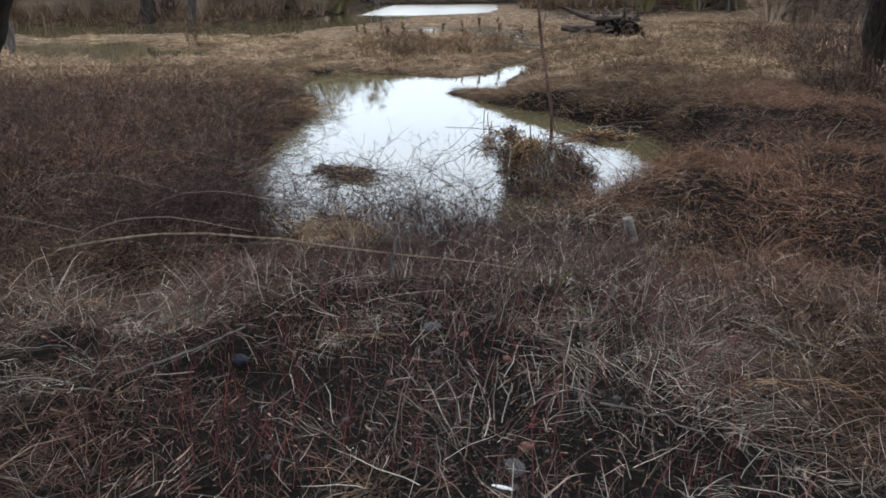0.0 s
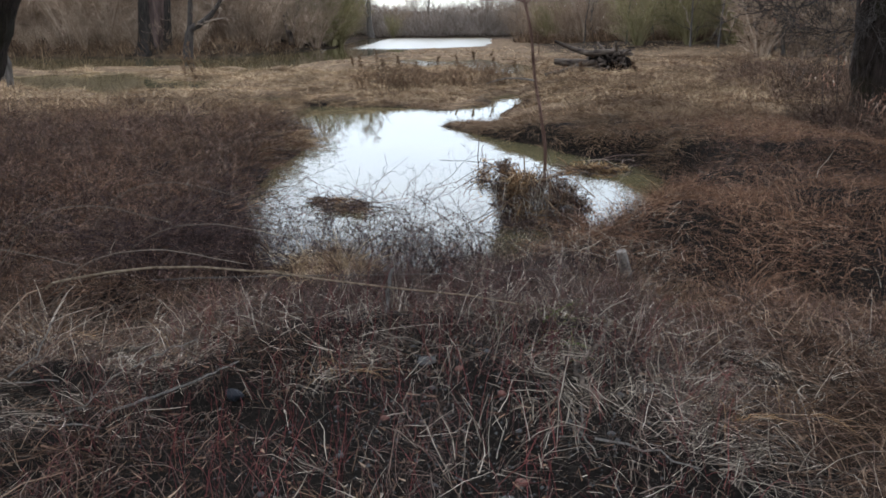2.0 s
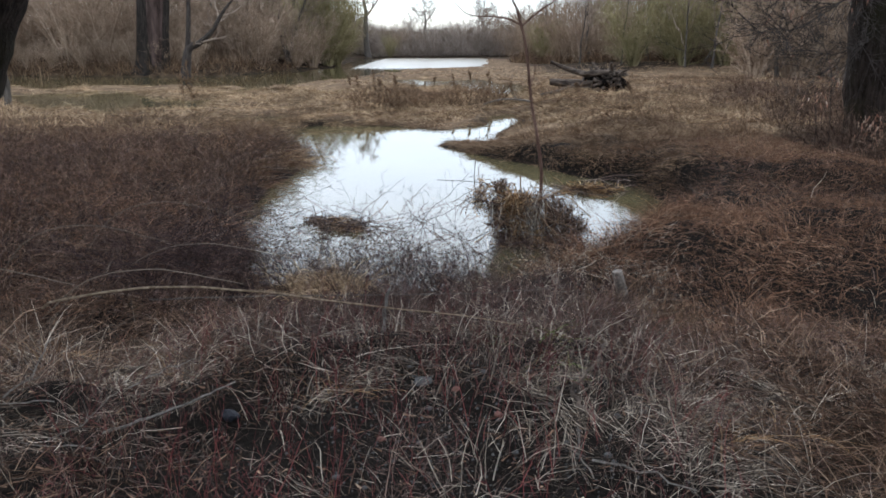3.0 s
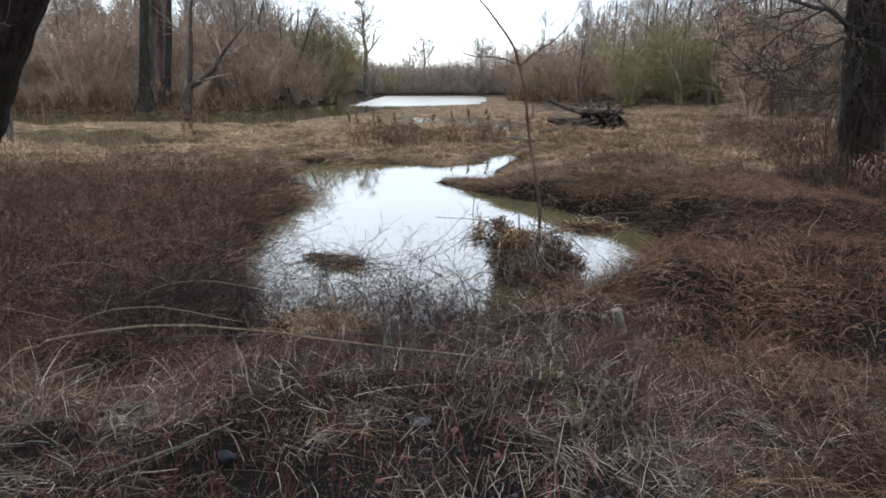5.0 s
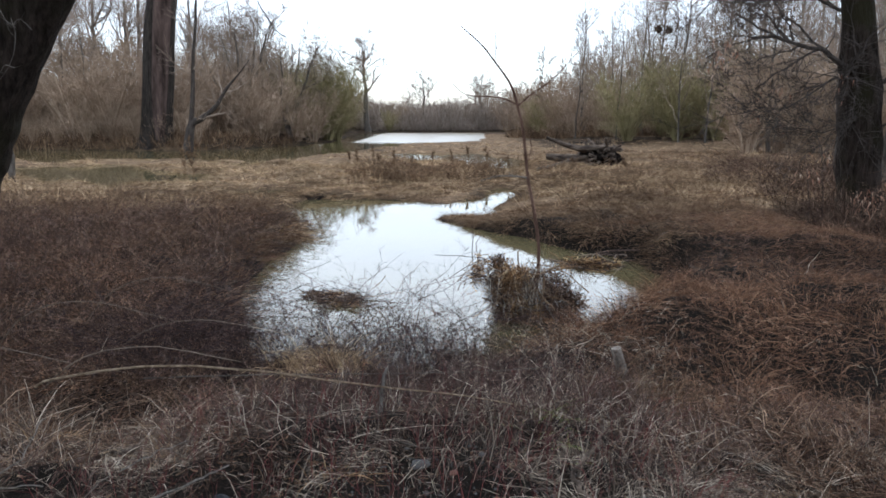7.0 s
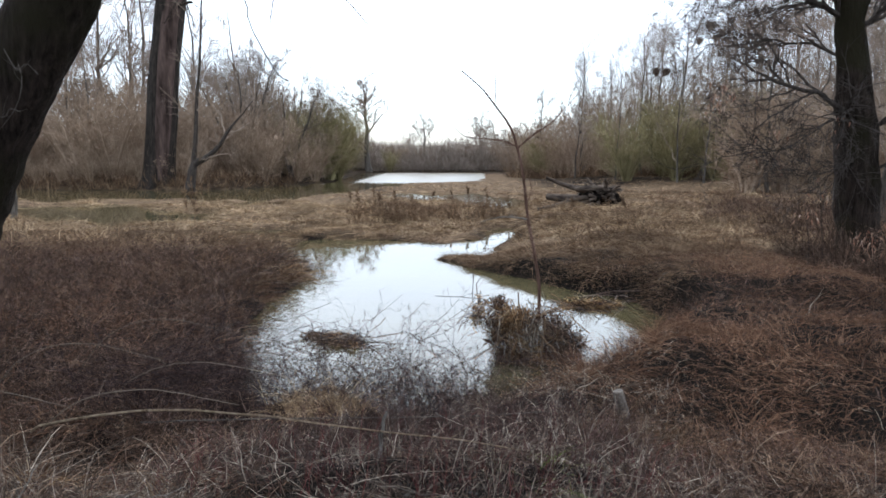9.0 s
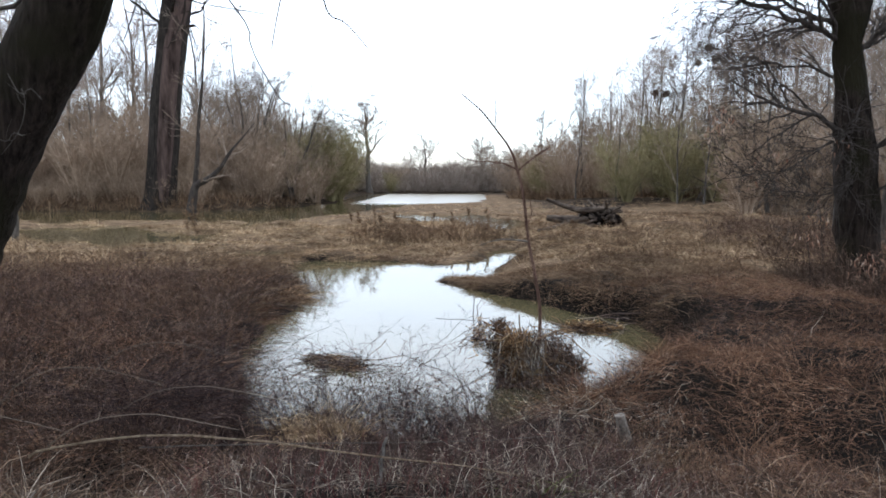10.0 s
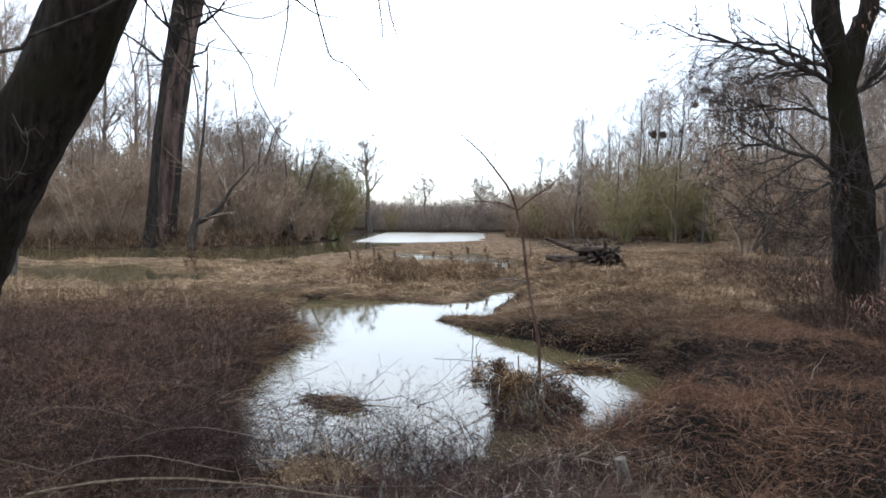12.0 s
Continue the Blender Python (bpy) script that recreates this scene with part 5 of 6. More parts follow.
twiggery("pale_stalks", "pale broken grass stalks lying criss-cross", 205, 1100, (-2.6, 2.6, 1.4, 4.0), 0.22, 0.0015, M_PALESTRAW, 0.45, 0.12, 0, thin=True, wiggle=0.03, keep=middle)
grass("green_blades", "few fresh green grass blades among straw", 206, 7, 7, (0.35, 0.7, 3.2, 3.6), 0.2, 0.003, M_GREEN, 1.2, 0.05)


def straw_tuft(seed, blades, length, combed):
    """One clump of dead grass, its blades combed over to one side."""
    rng = np.random.default_rng(seed)
    off = rng.normal(size=(blades, 2)) * 0.05
    out = off / 0.05 * 0.3 + np.array([combed, -0.25]) + rng.normal(size=(blades, 2)) * 0.3
    way = unit(np.concatenate([out, 0.55 + 0.6 * rng.random((blades, 1))], 1))
    bend = np.concatenate([out * 0.5, -0.7 * (0.4 + rng.random((blades, 1)))], 1)
    root = np.concatenate([off, np.full((blades, 1), -0.02)], 1)
    return strips(root, way, length * (0.4 + 0.9 * rng.random(blades)), 0.0022 * (0.6 + 0.8 * rng.random(blades)), bend, 4, rng)


TUFTS = []
for k in range(5):
    ob = link_mesh("grass_tuft", *straw_tuft(600 + k, 70, 0.20 + 0.03 * k, 0.5 - 0.25 * k), M_PALESTRAW if k != 2 else M_DEBRIS)
    TUFTS.append(tagged(ob, "combed-over tuft of dead pale grass on the bank", "grass tuft", "grass tufts of the near bank"))
r = random.Random(33)
spots = [(-1.5, 3.45), (-1.25, 3.3), (-1.75, 3.6), (-1.0, 3.5), (-1.35, 3.75), (-0.62, 2.9), (-0.72, 3.05), (-0.5, 3.0), (0.62, 3.25), (0.75, 3.15), (0.5, 3.4), (0.95, 2.75), (1.1, 2.6), (1.05, 2.9), (1.3, 2.45), (1.2, 3.1),
         (0.9, 2.3), (-0.25, 1.95), (-0.25, 3.35), (1.75, 3.3), (0.75, 1.95), (1.15, 2.1), (-1.6, 3.2), (1.35, 3.55)]
for k, (x, y) in enumerate(spots):
    ob = TUFTS[k] if k < 5 else copy_thing(TUFTS[k % 5], Matrix.Identity(4))
    put(ob, x, y, r.uniform(-0.8, 0.8), r.uniform(0.75, 1.2))
for k, (x, y, size, turn) in enumerate(((-1.75, 3.35, 1.5, 0.3), (-1.55, 3.12, 1.4, 0.5), (-1.35, 3.38, 1.5, 0.1), (-1.95, 3.55, 1.4, 0.6), (-1.2, 3.18, 1.2, 0.2), (-1.6, 3.6, 1.5, -0.2), (-2.3, 3.9, 1.5, 0.9), (-2.2, 3.45, 1.3, 0.4),
                                        (1.75, 3.2, 1.4, -0.6), (2.15, 3.45, 1.5, -0.9), (1.5, 2.95, 1.3, 0.2), (2.4, 3.9, 1.5, -0.4))):
    put(copy_thing(TUFTS[k % 4], Matrix.Identity(4)), x, y, turn, size)
# tan grass caught in the brambles before the water
TAN = tagged(link_mesh("grass_tuft", *straw_tuft(606, 150, 0.2, 0.0), M_MEADOW), "tan tuft of dead grass caught in the brambles", "grass tuft")
for k, (x, y, size, turn) in enumerate(((-0.95, 4.95, 1.6, 0.2), (-0.78, 4.98, 1.8, -0.6), (-1.08, 5.02, 1.5, 0.9), (-0.66, 4.92, 1.5, 0.4))):
    put(TAN if k == 0 else copy_thing(TAN, Matrix.Identity(4)), x, y, turn, size, sink=-0.24, high=1.5)
STICKS = []
for k in range(4):
    g = np.random.default_rng(640 + k)
    p = np.cumsum(np.concatenate([np.zeros((1, 3)), np.array([0.045, 0, 0]) + g.normal(size=(7, 3)) * [0.006, 0.010, 0.008]]), 0)[None]
    rr = np.linspace(0.0042, 0.002, 8)[None]
    l1, r1 = branch_level(g, p, rr, 3, 0.4, 45, 0.2, 0.1, 0.06, 4, 0.6, 0.001)
    STICKS.append(tagged(link_mesh("stick", *merge(tubes(p, rr, 5), tubes(l1, r1, 3)), M_PALE if k == 1 else M_DRIFT if k else M_GREYBARK), "thin broken dead stick lying in the litter", "stick", "sticks in the litter"))
for k in range(34):
    x, y = r.uniform(-2.2, 2.2), r.uniform(1.9, 4.6)
    ob = STICKS[k] if k < 4 else copy_thing(STICKS[k % 4], Matrix.Identity(4))
    ob.matrix_basis = Matrix.Translation((x, y, float(land(x, y)) + r.uniform(0.01, 0.05))) @ Matrix.Rotation(r.uniform(0, 6.28), 4, "Z") @ Matrix.Rotation(r.uniform(-0.35, 0.05), 4, "Y") @ Matrix.Diagonal((r.uniform(0.6, 1.3),) * 3 + (1,))
# the slopes to either side of the middle
# darker rust tone here imitates the lens's light fall-off towards the corner
grass("rusty_tufts", "rust-brown grass running down the near slope", 251, 760, 30, (0.9, 5.2, 2.2, 4.8), 0.26, 0.0032, M_RUST, 0.8, 0.1, wind=(-0.1, -0.2), keep=lambda x, y, g: g.random(len(x)) < smooth(0.9, 2.0, x + 0.5 * (y - 2.5)) * smooth(0.4, 0.6, value_noise(x, y, 0.42, 73)), droop=0.6, kink=0.4)
twiggery("bramble_canes", "brown stems over the near slope", 252, 1500, (0.9, 4.6, 1.9, 4.8), 0.30, 0.0015, M_THICKET, 0.5, 0.45, 3, thin=True, wiggle=0.07)
twiggery("dogwood_thicket", "dark stems of the thicket's near edge", 253, 1500, (-4.2, -1.0, 2.0, 5.2), 0.36, 0.002, M_THICKET, 0.55, 0.45, 3, thin=True, wiggle=0.07, keep=lambda x, y, g: (g.random(len(x)) < smooth(-0.9, -1.8, x + 0.45 * (3.6 - y))) & clumped(x, y, g))
grass("rusty_tufts", "dull brown grass at the thicket's near edge", 254, 250, 30, (-4.4, -1.1, 2.2, 5.2), 0.36, 0.003, M_RUST, 0.9, 0.12, keep=lambda x, y, g: value_noise(x, y, 0.5, 74) > 0.5, droop=0.5, kink=0.4)
grass("straw_tufts", "few long grey straws at the thicket's near edge", 255, 24, 20, (-3.4, -1.5, 2.8, 4.8), 0.46, 0.0026, M_STRAW, 0.9, 0.1, droop=0.4, kink=0.5)
# brow of the bank and brambles before the water
twiggery("brow_tangle", "heaped twigs on the brow of the bank", 207, 1700, (-2.0, 1.8, 3.4, 4.9), 0.20, 0.002, M_TWIG, 0.42, 0.45, 3)
twiggery("brow_tangle", "purple-brown bramble stems standing on the brow", 261, 700, (-1.5, 1.5, 3.9, 5.3), 0.27, 0.0019, M_CANE, 0.72, 0.25, 4, wiggle=0.07)
twiggery("brow_tangle", "bleached broken twigs heaped on the brow", 236, 700, (-1.7, 1.7, 3.3, 4.6), 0.24, 0.0019, M_PALESTRAW, 0.42, 0.4, 2, thin=True, wiggle=0.08)
twiggery("bramble_thicket", "dense purple-brown bramble twigs before the water", 208, 600, (-2.6, 1.3, 4.7, 5.6), 0.26, 0.002, M_TWIG, 0.6, 0.55, 5)
def bramble_bush(seed, canes=15):
    """A bramble plant: arching canes from one root, each with its side shoots."""
    rng = np.random.default_rng(seed)
    root = tagged(new("bramble_bush"), "leafless purple-brown bramble with thin arching canes by the water", "bramble", "brambles before the water")
    t = np.linspace(0, 1, 9)
    for _ in range(canes):
        az, ln, lean = rng.random() * 6.283, 0.5 + 0.5 * rng.random(), 0.12 + 0.5 * rng.random()
        base = rng.normal(size=3) * [0.12, 0.12, 0]
        p = np.zeros((1, 9, 3))
        out = lean * ln * t + 0.65 * ln * t ** 2.5
        p[0, :, 0], p[0, :, 1] = base[0] + np.cos(az) * out, base[1] + np.sin(az) * out
        p[0, :, 2] = ln * t * (1.05 - 0.45 * lean) - 0.85 * ln * lean * t ** 2.5 - 0.03
        p[0, 1:] += np.cumsum(rng.normal(size=(8, 3)) * 0.024, 0)
        rr = (0.0029 * (0.7 + 0.6 * rng.random()) * (1 - 0.6 * t))[None]
        l1, r1 = branch_level(rng, p, rr, 11, 0.32, 52, 0.15, -0.05, 0.14, 6, 0.6, 0.0014)
        link_mesh("cane", *merge(tubes(p, rr, 3), ribbons(l1, r1 * 2, rng), twig_strips(rng, l1, 2, 0.06, 0.0024, 50, 0)), M_BRAMBLE if rng.random() < 0.75 else M_CANE, root)
    return root


BUSHES = [bramble_bush(800 + k) for k in range(5)]
g = np.random.default_rng(820)
for k, (x, y) in enumerate(scatter(g, 40, -2.45, 0.4, 5.0, 6.4, -0.5)):
    ob = BUSHES[k] if k < 5 else copy_thing(BUSHES[k % 5], Matrix.Identity(4))
    put(ob, float(x), float(y), g.uniform(0, 6.28), g.uniform(0.8, 1.15))
twiggery("bramble_thicket", "reddish arching brambles before the water", 209, 550, (-2.4, 1.5, 4.5, 5.7), 0.28, 0.002, M_CANE, 0.6, 0.5, 4)
grass("rusty_tufts", "brown grass under the brambles", 210, 120, 24, (-2.6, 1.6, 4.4, 5.8), 0.15, 0.004, M_RUST, 1.0, 0.12)
grass("rusty_tufts", "brown grass round the short post", 260, 40, 30, (1.1, 1.65, 4.7, 5.28), 0.33, 0.003, M_WEED, 0.7, 0.08, droop=0.6, kink=0.4)
grass("rusty_tufts", "brown grass on the bank beside the brambles", 232, 150, 30, (-3.6, -1.8, 4.6, 7.3), 0.26, 0.004, M_RUST, 0.9, 0.13, dry=0.05, segs=2)
twiggery("bramble_thicket", "dark twigs on the bank beside the brambles", 233, 900, (-3.6, -1.8, 4.6, 7.4), 0.45, 0.0022, M_THICKET, 0.55, 0.5, 5, dry=-0.1, thin=True)
# thicket on the left bank
twiggery("dogwood_thicket", "dense dark red-brown dogwood twigs on the bank", 211, 2400, (-9.5, -2.6, 4.8, 13.0), 0.60, 0.003, M_CANE, 0.68, 0.4, 4, dry=0.25, thin=True)
twiggery("dogwood_thicket", "dark twigs within the bank thicket", 212, 6800, (-9.5, -2.4, 4.4, 13.6), 0.56, 0.003, M_THICKET, 0.6, 0.45, 4, dry=0.2, thin=True)
twiggery("dogwood_thicket", "few taller shoots over the thicket", 231, 500, (-9.5, -2.6, 5.5, 13.6), 0.85, 0.003, M_THICKET, 0.85, 0.25, 7, dry=0.3, thin=True)
twiggery("dogwood_thicket", "twigs overhanging the pond edge", 226, 1700, (-3.4, -1.6, 6.6, 15.5), 0.42, 0.0026, M_TWIG, 0.45, 0.55, 5, dry=-0.15, thin=True)
grass("rusty_tufts", "brown grass among the thicket", 213, 1100, 30, (-10.5, -2.0, 5.0, 15.0), 0.46, 0.006, M_RUSSET, 0.9, 0.16, dry=0.2, segs=2)
grass("weedy_grass", "tan-brown weeds behind the thicket", 228, 750, 30, (-12.0, -2.4, 10.5, 18.5), 0.42, 0.009, M_WEED, 0.8, 0.18, dry=0.2, segs=2)
grass("straw_tufts", "pale flattened straw beside the thicket", 214, 22, 34, (-3.0, -1.2, 2.6, 4.4), 0.36, 0.0035, M_STRAW, 1.2, 0.12)
grass("rusty_tufts", "orange-tan grass on the tip of the thicket bank", 241, 150, 32, (-4.4, -2.3, 12.0, 15.0), 0.34, 0.007, M_DEBRIS, 0.9, 0.14, wind=(0.2, -0.3), dry=0.05, segs=3, droop=0.7)
# right bank
def mats_of_grass(x, y, rng):
    """Clumps with dark gaps between them."""
    return rng.random(len(x)) < smooth(0.28, 0.52, value_noise(x, y, 0.6, 71))


grass("rusty_tufts", "russet matted grass draped over the right bank", 215, 1800, 30, (1.3, 9.5, 4.2, 11.6), 0.34, 0.0034, M_RUSSET, 0.5, 0.11, wind=(-0.25, -0.3), dry=0.04, segs=3, keep=mats_of_grass, droop=0.7)
grass("rusty_tufts", "dull brown grass under the right bank's mats", 237, 1200, 26, (1.3, 9.5, 4.4, 12.0), 0.2, 0.004, M_RUSSET, 0.7, 0.2, wind=(-0.2, -0.3), dry=0.0, segs=2)
grass("rusty_tufts", "brown matted grass along the right of the meadow", 238, 900, 28, (6.0, 17.0, 12.5, 24.0), 0.32, 0.009, M_RUSSET, 0.9, 0.18, segs=2, dry=0.2, keep=lambda x, y, g: x > 2.0 + 0.33 * y + 1.5 * value_noise(x, y, 1.5, 72))
grass("rusty_tufts", "brown grass hanging over the undercut bank", 240, 620, 34, (0.2, 5.4, 10.0, 15.6), 0.28, 0.006, M_WEED, 0.9, 0.11, wind=(-0.2, -0.6), dry=-0.08, segs=3, droop=0.9)
twiggery("bramble_canes", "brown bramble twigs over the right bank", 216, 1400, (1.3, 9.0, 4.2, 12.4), 0.26, 0.0022, M_THICKET, 0.5, 0.5, 3, dry=0.0, thin=True)
twiggery("bramble_canes", "reddish twigs over the right bank", 217, 800, (1.3, 8.5, 4.0, 11.5), 0.28, 0.0022, M_CANE, 0.6, 0.4, 3, dry=0.2, thin=True)
twiggery("pale_stalks", "few bleached stalks over the right bank", 239, 170, (1.3, 6.0, 3.6, 8.0), 0.28, 0.0017, M_PALESTRAW, 0.45, 0.4, 1, dry=0.15, thin=True, wiggle=0.08)
twiggery("brown_thicket", "brown leafless twigs round the foot of the bank tree", 229, 1500, (5.6, 9.5, 9.6, 12.5), 0.85, 0.0035, M_THICKET, 0.7, 0.4, 5, thin=True)
twiggery("brown_thicket", "dark brown scrub at the edge of the right meadow", 230, 5000, (5.0, 17, 12.5, 25), 0.7, 0.006, M_THICKET, 0.7, 0.35, 5, thin=True, keep=lambda x, y, g: x > 4.4 + 0.30 * (y - 12) + 2.4 * value_noise(x, y, 2, 66))
twiggery("brown_thicket", "fine brown twigs hanging over the end of the pond", 257, 420, (2.0, 3.3, 7.9, 11.0), 0.42, 0.002, M_THICKET, 0.5, 0.6, 5, dry=-0.4, thin=True, keep=lambda x, y, g: shore(x, y) < 0.3)
grass("rusty_tufts", "brown grass along the near shore", 258, 150, 30, (0.5, 2.3, 6.0, 7.9), 0.34, 0.0042, M_RUSSET, 0.8, 0.12, wind=(-0.1, 0.1), dry=-0.3, droop=0.6, kink=0.4, keep=lambda x, y, g: shore(x, y) < 0.5)
twiggery("bramble_thicket", "dark brambles along the near shore", 259, 260, (0.3, 2.1, 5.7, 7.6), 0.36, 0.002, M_TWIG, 0.55, 0.5, 5, dry=-0.35, thin=True, wiggle=0.09, keep=lambda x, y, g: shore(x, y) < 0.5)
twiggery("pale_stalks", "bleached stalks sticking out of the near shore's brambles", 262, 420, (0.1, 2.0, 4.6, 6.7), 0.3, 0.0019, M_PALESTRAW, 0.6, 0.35, 3, dry=-0.2, thin=True, wiggle=0.08)
# meadow round the pond
def away(limit):
    return lambda x, y, rng: (shore(x, y) > limit) & (value_noise(x, y, 1.7, 53) > 0.42)


grass("meadow_grass", "matted tan winter grass of the meadow", 218, 1100, 22, (-17, 14, 14.0, 36), 0.22, 0.012, M_MEADOW, 1.4, 0.22, wind=(0.2, -0.3), segs=2, dry=0.35)
grass("meadow_grass", "taller tan tufts standing in the meadow", 227, 1500, 24, (-17, 15, 14.0, 34), 0.40, 0.012, M_MEADOW, 0.8, 0.16, wind=(0.1, -0.2), segs=2, dry=0.5, keep=away(0.8))
grass("meadow_grass", "brown tufts draped over the pond banks", 219, 1150, 34, (-4.5, 6.0, 11.2, 23), 0.22, 0.009, M_WEED, 0.9, 0.12, wind=(0.0, -0.5), dry=0.0, segs=2)
grass("meadow_grass", "thick combed mats of tan and brown grass over the hummocks", 256, 4600, 15, (-16, 7, 16.5, 33), 0.34, 0.017, M_MEADOW, 1.2, 0.2, wind=(0.25, -0.35), segs=2, dry=0.42, droop=0.6, keep=lambda x, y, g: ~((x > -0.6) & (x < 2.6) & (y < 19.5)))
grass("meadow_grass", "darker weeds of the far meadow", 220, 1000, 24, (2.5, 20, 12, 42), 0.34, 0.014, M_WEED, 0.9, 0.22, segs=2, dry=0.3)
grass("meadow_grass", "pale grass strip under the woods", 221, 850, 22, (-24, 24, 26, 60), 0.24, 0.024, M_MEADOW, 1.3, 0.35, segs=2, dry=0.4)
def tussock(seed, blades, length, mat):
    rng = np.random.default_rng(seed)
    off = rng.normal(size=(blades, 2)) * 0.11
    out = off / 0.11 * 0.55 + np.array([0.0, -0.2]) + rng.normal(size=(blades, 2)) * 0.2
    way = unit(np.concatenate([out, 0.5 + 0.5 * rng.random((blades, 1))], 1))
    bend = np.concatenate([out * 0.6, -0.9 * (0.4 + rng.random((blades, 1)))], 1)
    root = np.concatenate([off, np.full((blades, 1), -0.03)], 1)
    return tagged(link_mesh("tussock", *strips(root, way, length * (0.5 + 0.8 * rng.random(blades)), 0.009 * (0.6 + 0.8 * rng.random(blades)), bend, 3, rng), mat), "drooping tussock of tan winter grass in the meadow", "tussock", "tussocks of the meadow")


TUSSOCKS = [tussock(700 + k, 170, 0.5, M_MEADOW if k < 3 else M_WEED) for k in range(5)]
g = np.random.default_rng(710)
spots = scatter(g, 150, -6.5, 6.5, 11.8, 27, 0.12)
extra = scatter(g, 600, -4.5, 5.0, 11.5, 24, 0.05)
edge = shore(extra[:, 0], extra[:, 1])
spots = np.concatenate([spots, extra[edge < 0.3][:90]])
spots = spots[((spots[:, 0] > -3.0) | (spots[:, 1] > 17)) & ((spots[:, 0] < 1.0) | (spots[:, 1] > 16.5))]
spots = spots[~((spots[:, 0] > -1.0) & (spots[:, 0] < 2.9) & (spots[:, 1] > 13.2) & (spots[:, 1] < 23.5))]
for k, (x, y) in enumerate(spots):
    ob = TUSSOCKS[k] if k < 5 else copy_thing(TUSSOCKS[k % 5], Matrix.Identity(4))
    put(ob, float(x), float(y), g.uniform(-1, 1), g.uniform(0.5, 1.1) * (0.75 if y > 19 else 1.0))
twiggery("dry_weeds", "brown upright dry weed stalks on the middle bank", 222, 1300, (-3.4, 2.2, 23.2, 28.5), 0.55, 0.010, M_WEED, 0.8, 0.25, 7, dry=0.3, keep=weed_patches, thin=True)
twiggery("dry_weeds", "brown upright dry weed stalks in the right meadow", 223, 1900, (3.0, 14, 13.5, 30), 0.42, 0.006, M_WEED, 0.8, 0.25, 5, dry=0.3, thin=True)


# ---- stones and litter on the bare middle ----
def ground_litter():
    rng = np.random.default_rng(300)
    n = 9000
    p = on_land(np.stack([rng.uniform(-3.2, 3.2, n), rng.uniform(1.2, 5.0, n)], -1)) + [0, 0, 0.006]
    way = unit(np.concatenate([rng.normal(size=(n, 2)), rng.normal(size=(n, 1)) * 0.15], 1))
    v, f = strips(p, way, 0.02 + 0.05 * rng.random(n), 0.003 + 0.008 * rng.random(n) ** 3, rng.normal(size=(n, 3)) * 0.2, 2, rng)
    tagged(link_mesh("leaf_litter", v, f, M_RUST), "scraps of dead leaf and stem on dark earth", "litter", kind="stuff")
    n = 2600
    c = on_land(np.stack([rng.normal(0.15, 0.55, n), 1.3 + np.abs(rng.normal(1.1, 0.6, n))], -1))
    cube = np.array([(1, 0, 0), (-1, 0, 0), (0, 1, 0), (0, -1, 0), (0, 0, 1), (0, 0, -1)], float)
    size = 0.002 + 0.006 * rng.random((n, 1, 1)) ** 2
    v = c[:, None] + cube[None] * size * (0.6 + 0.8 * rng.random((n, 6, 1)))
    f = np.array([(0, 2, 4), (2, 1, 4), (1, 3, 4), (3, 0, 4), (2, 0, 5), (1, 2, 5), (3, 1, 5), (0, 3, 5)])
    tagged(link_mesh("gravel", v, (np.arange(n) * 6)[:, None, None] + f[None], M_STONE), "fine grey gravel strewn over bare earth", "gravel", kind="stuff")


ground_litter()
def stone_mesh(name, seed, flat=0.6):
    b = bmesh.new()
    bmesh.ops.create_icosphere(b, subdivisions=2, radius=1.0)
    for w in b.verts:
        q = w.co.copy()
        w.co = q * (1 + 0.35 * noise.noise(q * 1.1 + Vector((seed * 3.7, 0, 0))))
        w.co.z *= flat
    me = bpy.data.meshes.new(name)
    b.to_mesh(me)
    b.free()
    return me


def lay_stone(name, label, x, y, size, mat, seed, stretch=(1, 1, 1), group=""):
    me = stone_mesh(name, seed)
    me.materials.append(mat)
    ob = new(name, me)
    ob.matrix_basis = Matrix.Translation((x, y, float(land(x, y)) + size * 0.25)) @ Matrix.Rotation(seed * 1.3, 4, "Z") @ Matrix.Diagonal((size * stretch[0], size * stretch[1], size * stretch[2], 1))
    return tagged(ob, label, "stone" if mat is not M_WHITE else "litter", group)


r = random.Random(12)
for k in range(60):
    x, y = r.gauss(0.15, 0.42), r.gauss(2.6, 0.45)
    lay_stone("pebble", "small grey pebble on bare earth", x, max(1.3, y), 0.005 + 0.012 * r.random() ** 2, M_STONE, 60 + k, group="pebbles of the bank")
for k, (x, y, s) in enumerate(((0.25, 2.2, 0.02), (0.22, 2.75, 0.018), (-0.25, 2.6, 0.017), (0.05, 3.0, 0.02), (1.45, 3.3, 0.025))):
    lay_stone("brick_fragment", "small red brick fragment on bare earth", x, y, s, M_BRICK, 140 + k, group="brick fragments")
lay_stone("flat_stone", "flat grey stone on bare earth", 0.2, 2.05, 0.045, M_STONE, 150, (0.7, 1.1, 0.5))
lay_stone("flat_stone", "large grey stone half under twigs", -0.1, 3.15, 0.045, M_STONE, 151, (1, 1, 0.5))
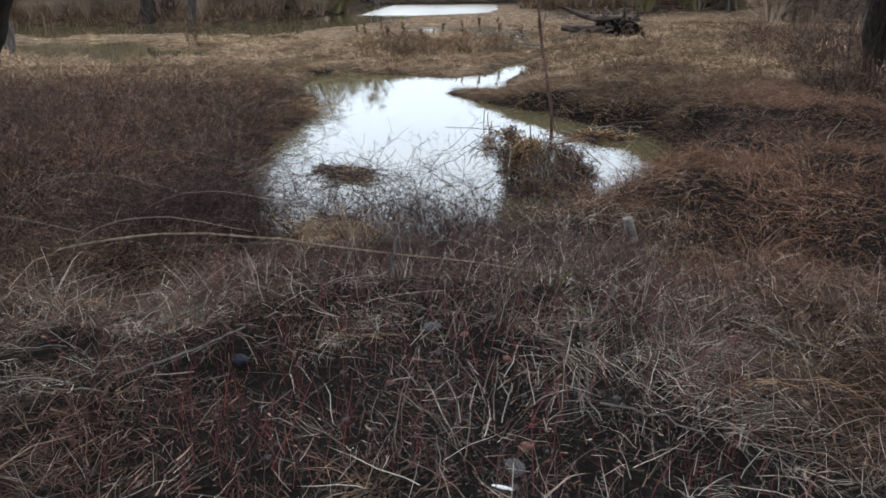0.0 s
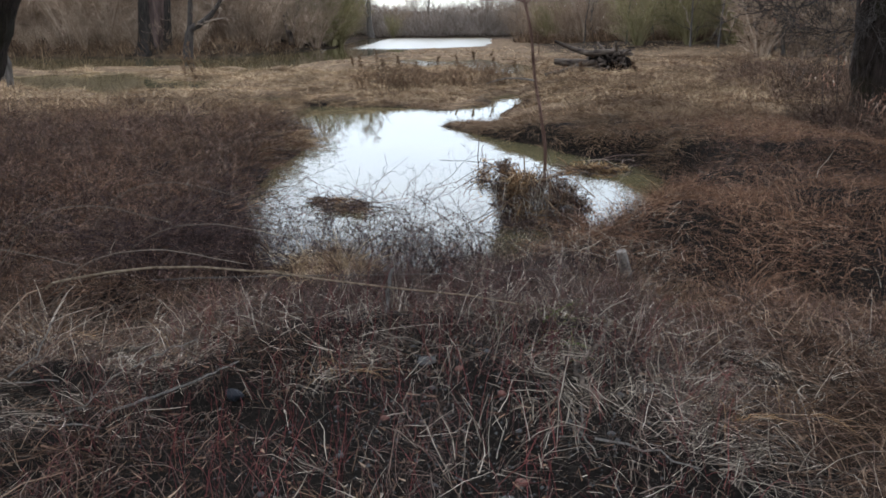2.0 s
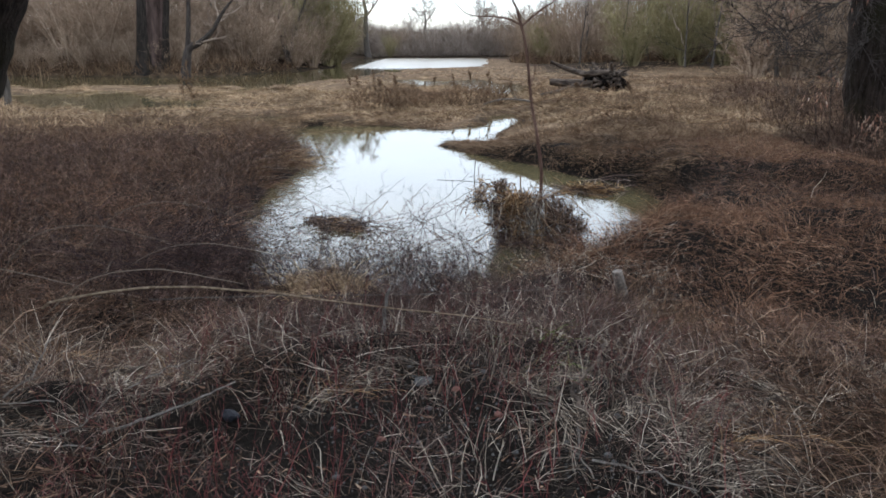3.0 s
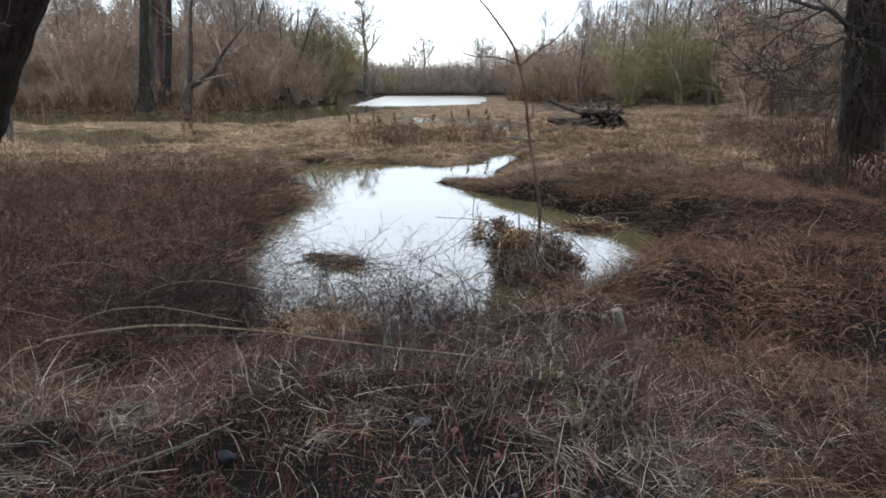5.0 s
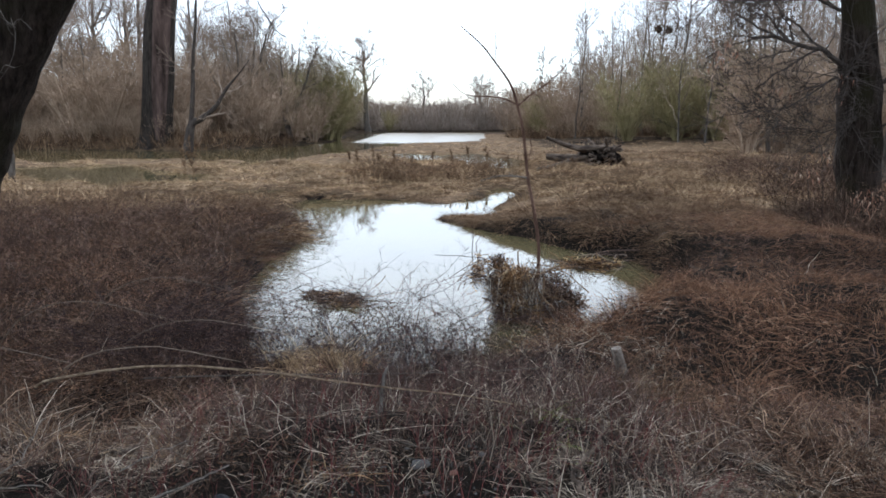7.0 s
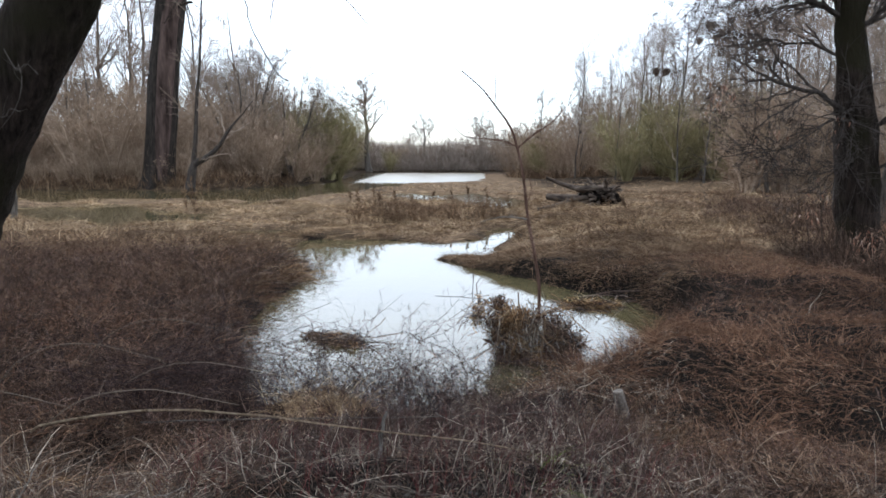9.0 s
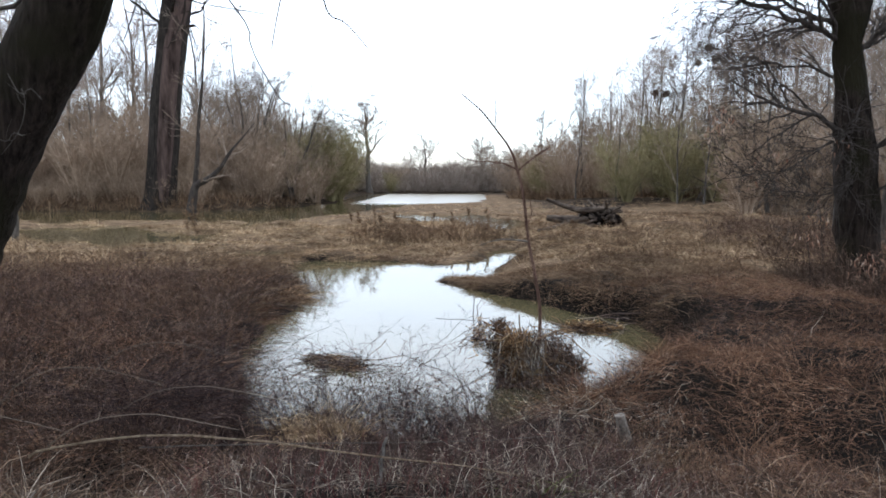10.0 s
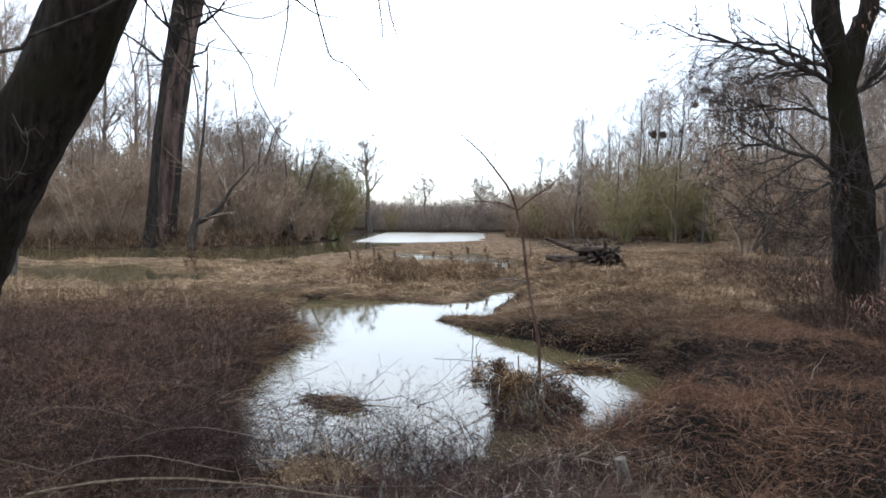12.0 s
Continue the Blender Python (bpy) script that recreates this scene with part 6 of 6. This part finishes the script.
lay_stone("plastic_scrap", "white crumpled plastic scrap on the ground", 0.15, 1.93, 0.024, M_WHITE, 152, (1.5, 0.3, 0.25))
lay_stone("plastic_scrap", "dark blue plastic scrap among straw", -0.92, 2.85, 0.045, M_BLUE, 153, (0.7, 1.1, 0.9))


# ---- single plants and leaves ----
def dock_stalk(x, y, h, seed):
    """A dry dock with its crumbling seed heads."""
    rng = np.random.default_rng(seed)
    root = tagged(new("dock_stalk"), "dry rust-brown dock stalk with crumbling seed heads", "weed", "dry dock stalks")
    z = float(land(x, y))
    p = curve([(x, y, z - 0.03), (x + 0.03, y, z + h * 0.5), (x - 0.02 + rng.normal() * 0.05, y, z + h)], 8)[None]
    rr = np.linspace(0.009, 0.004, 8)[None]
    l1, r1 = branch_level(rng, p, rr, 7, 0.3, 30, 0.4, 0.15, 0.04, 5, 0.6, 0.003)
    link_mesh("stem", *merge(tubes(p, rr, 5), tubes(l1, r1, 3)), M_WEED, root)
    link_mesh("seed_head", *merge(twig_strips(rng, l1, 26, 0.045, 0.022, 60, 0), twig_strips(rng, p[:, 4:], 50, 0.05, 0.024, 60, 0)), M_WEED, root)["kind"] = "stuff"


for k, (x, y, h) in enumerate(((-6.75, 20.0, 1.25), (-6.9, 20.4, 0.9), (-7.5, 21.5, 1.0), (-2.9, 25.0, 0.85), (-2.2, 25.4, 0.9), (-1.7, 26.2, 0.8), (-0.4, 26.5, 0.75), (0.3, 25.6, 0.8), (0.9, 26.0, 0.9),
                               (1.5, 25.5, 0.8), (-3.3, 26.3, 0.8), (2.2, 24.6, 0.7), (-1.0, 25.2, 0.7), (-2.5, 26.5, 0.95), (4.6, 18.6, 0.6), (3.4, 19.4, 0.6))):
    dock_stalk(x, y, h, 400 + k)

n_leaf = np.array([[-1.99, 2.9, 0.60]])
leaf_ob = link_mesh("green_leaf", *strips(n_leaf, unit(np.array([[0.25, -0.1, -1.0]])), np.array([0.07]), np.array([0.04]), np.array([[0.15, 0, 0.1]]), 5), M_GREEN)
tagged(leaf_ob, "single yellow-green leaf hanging beside the thicket", "leaf")
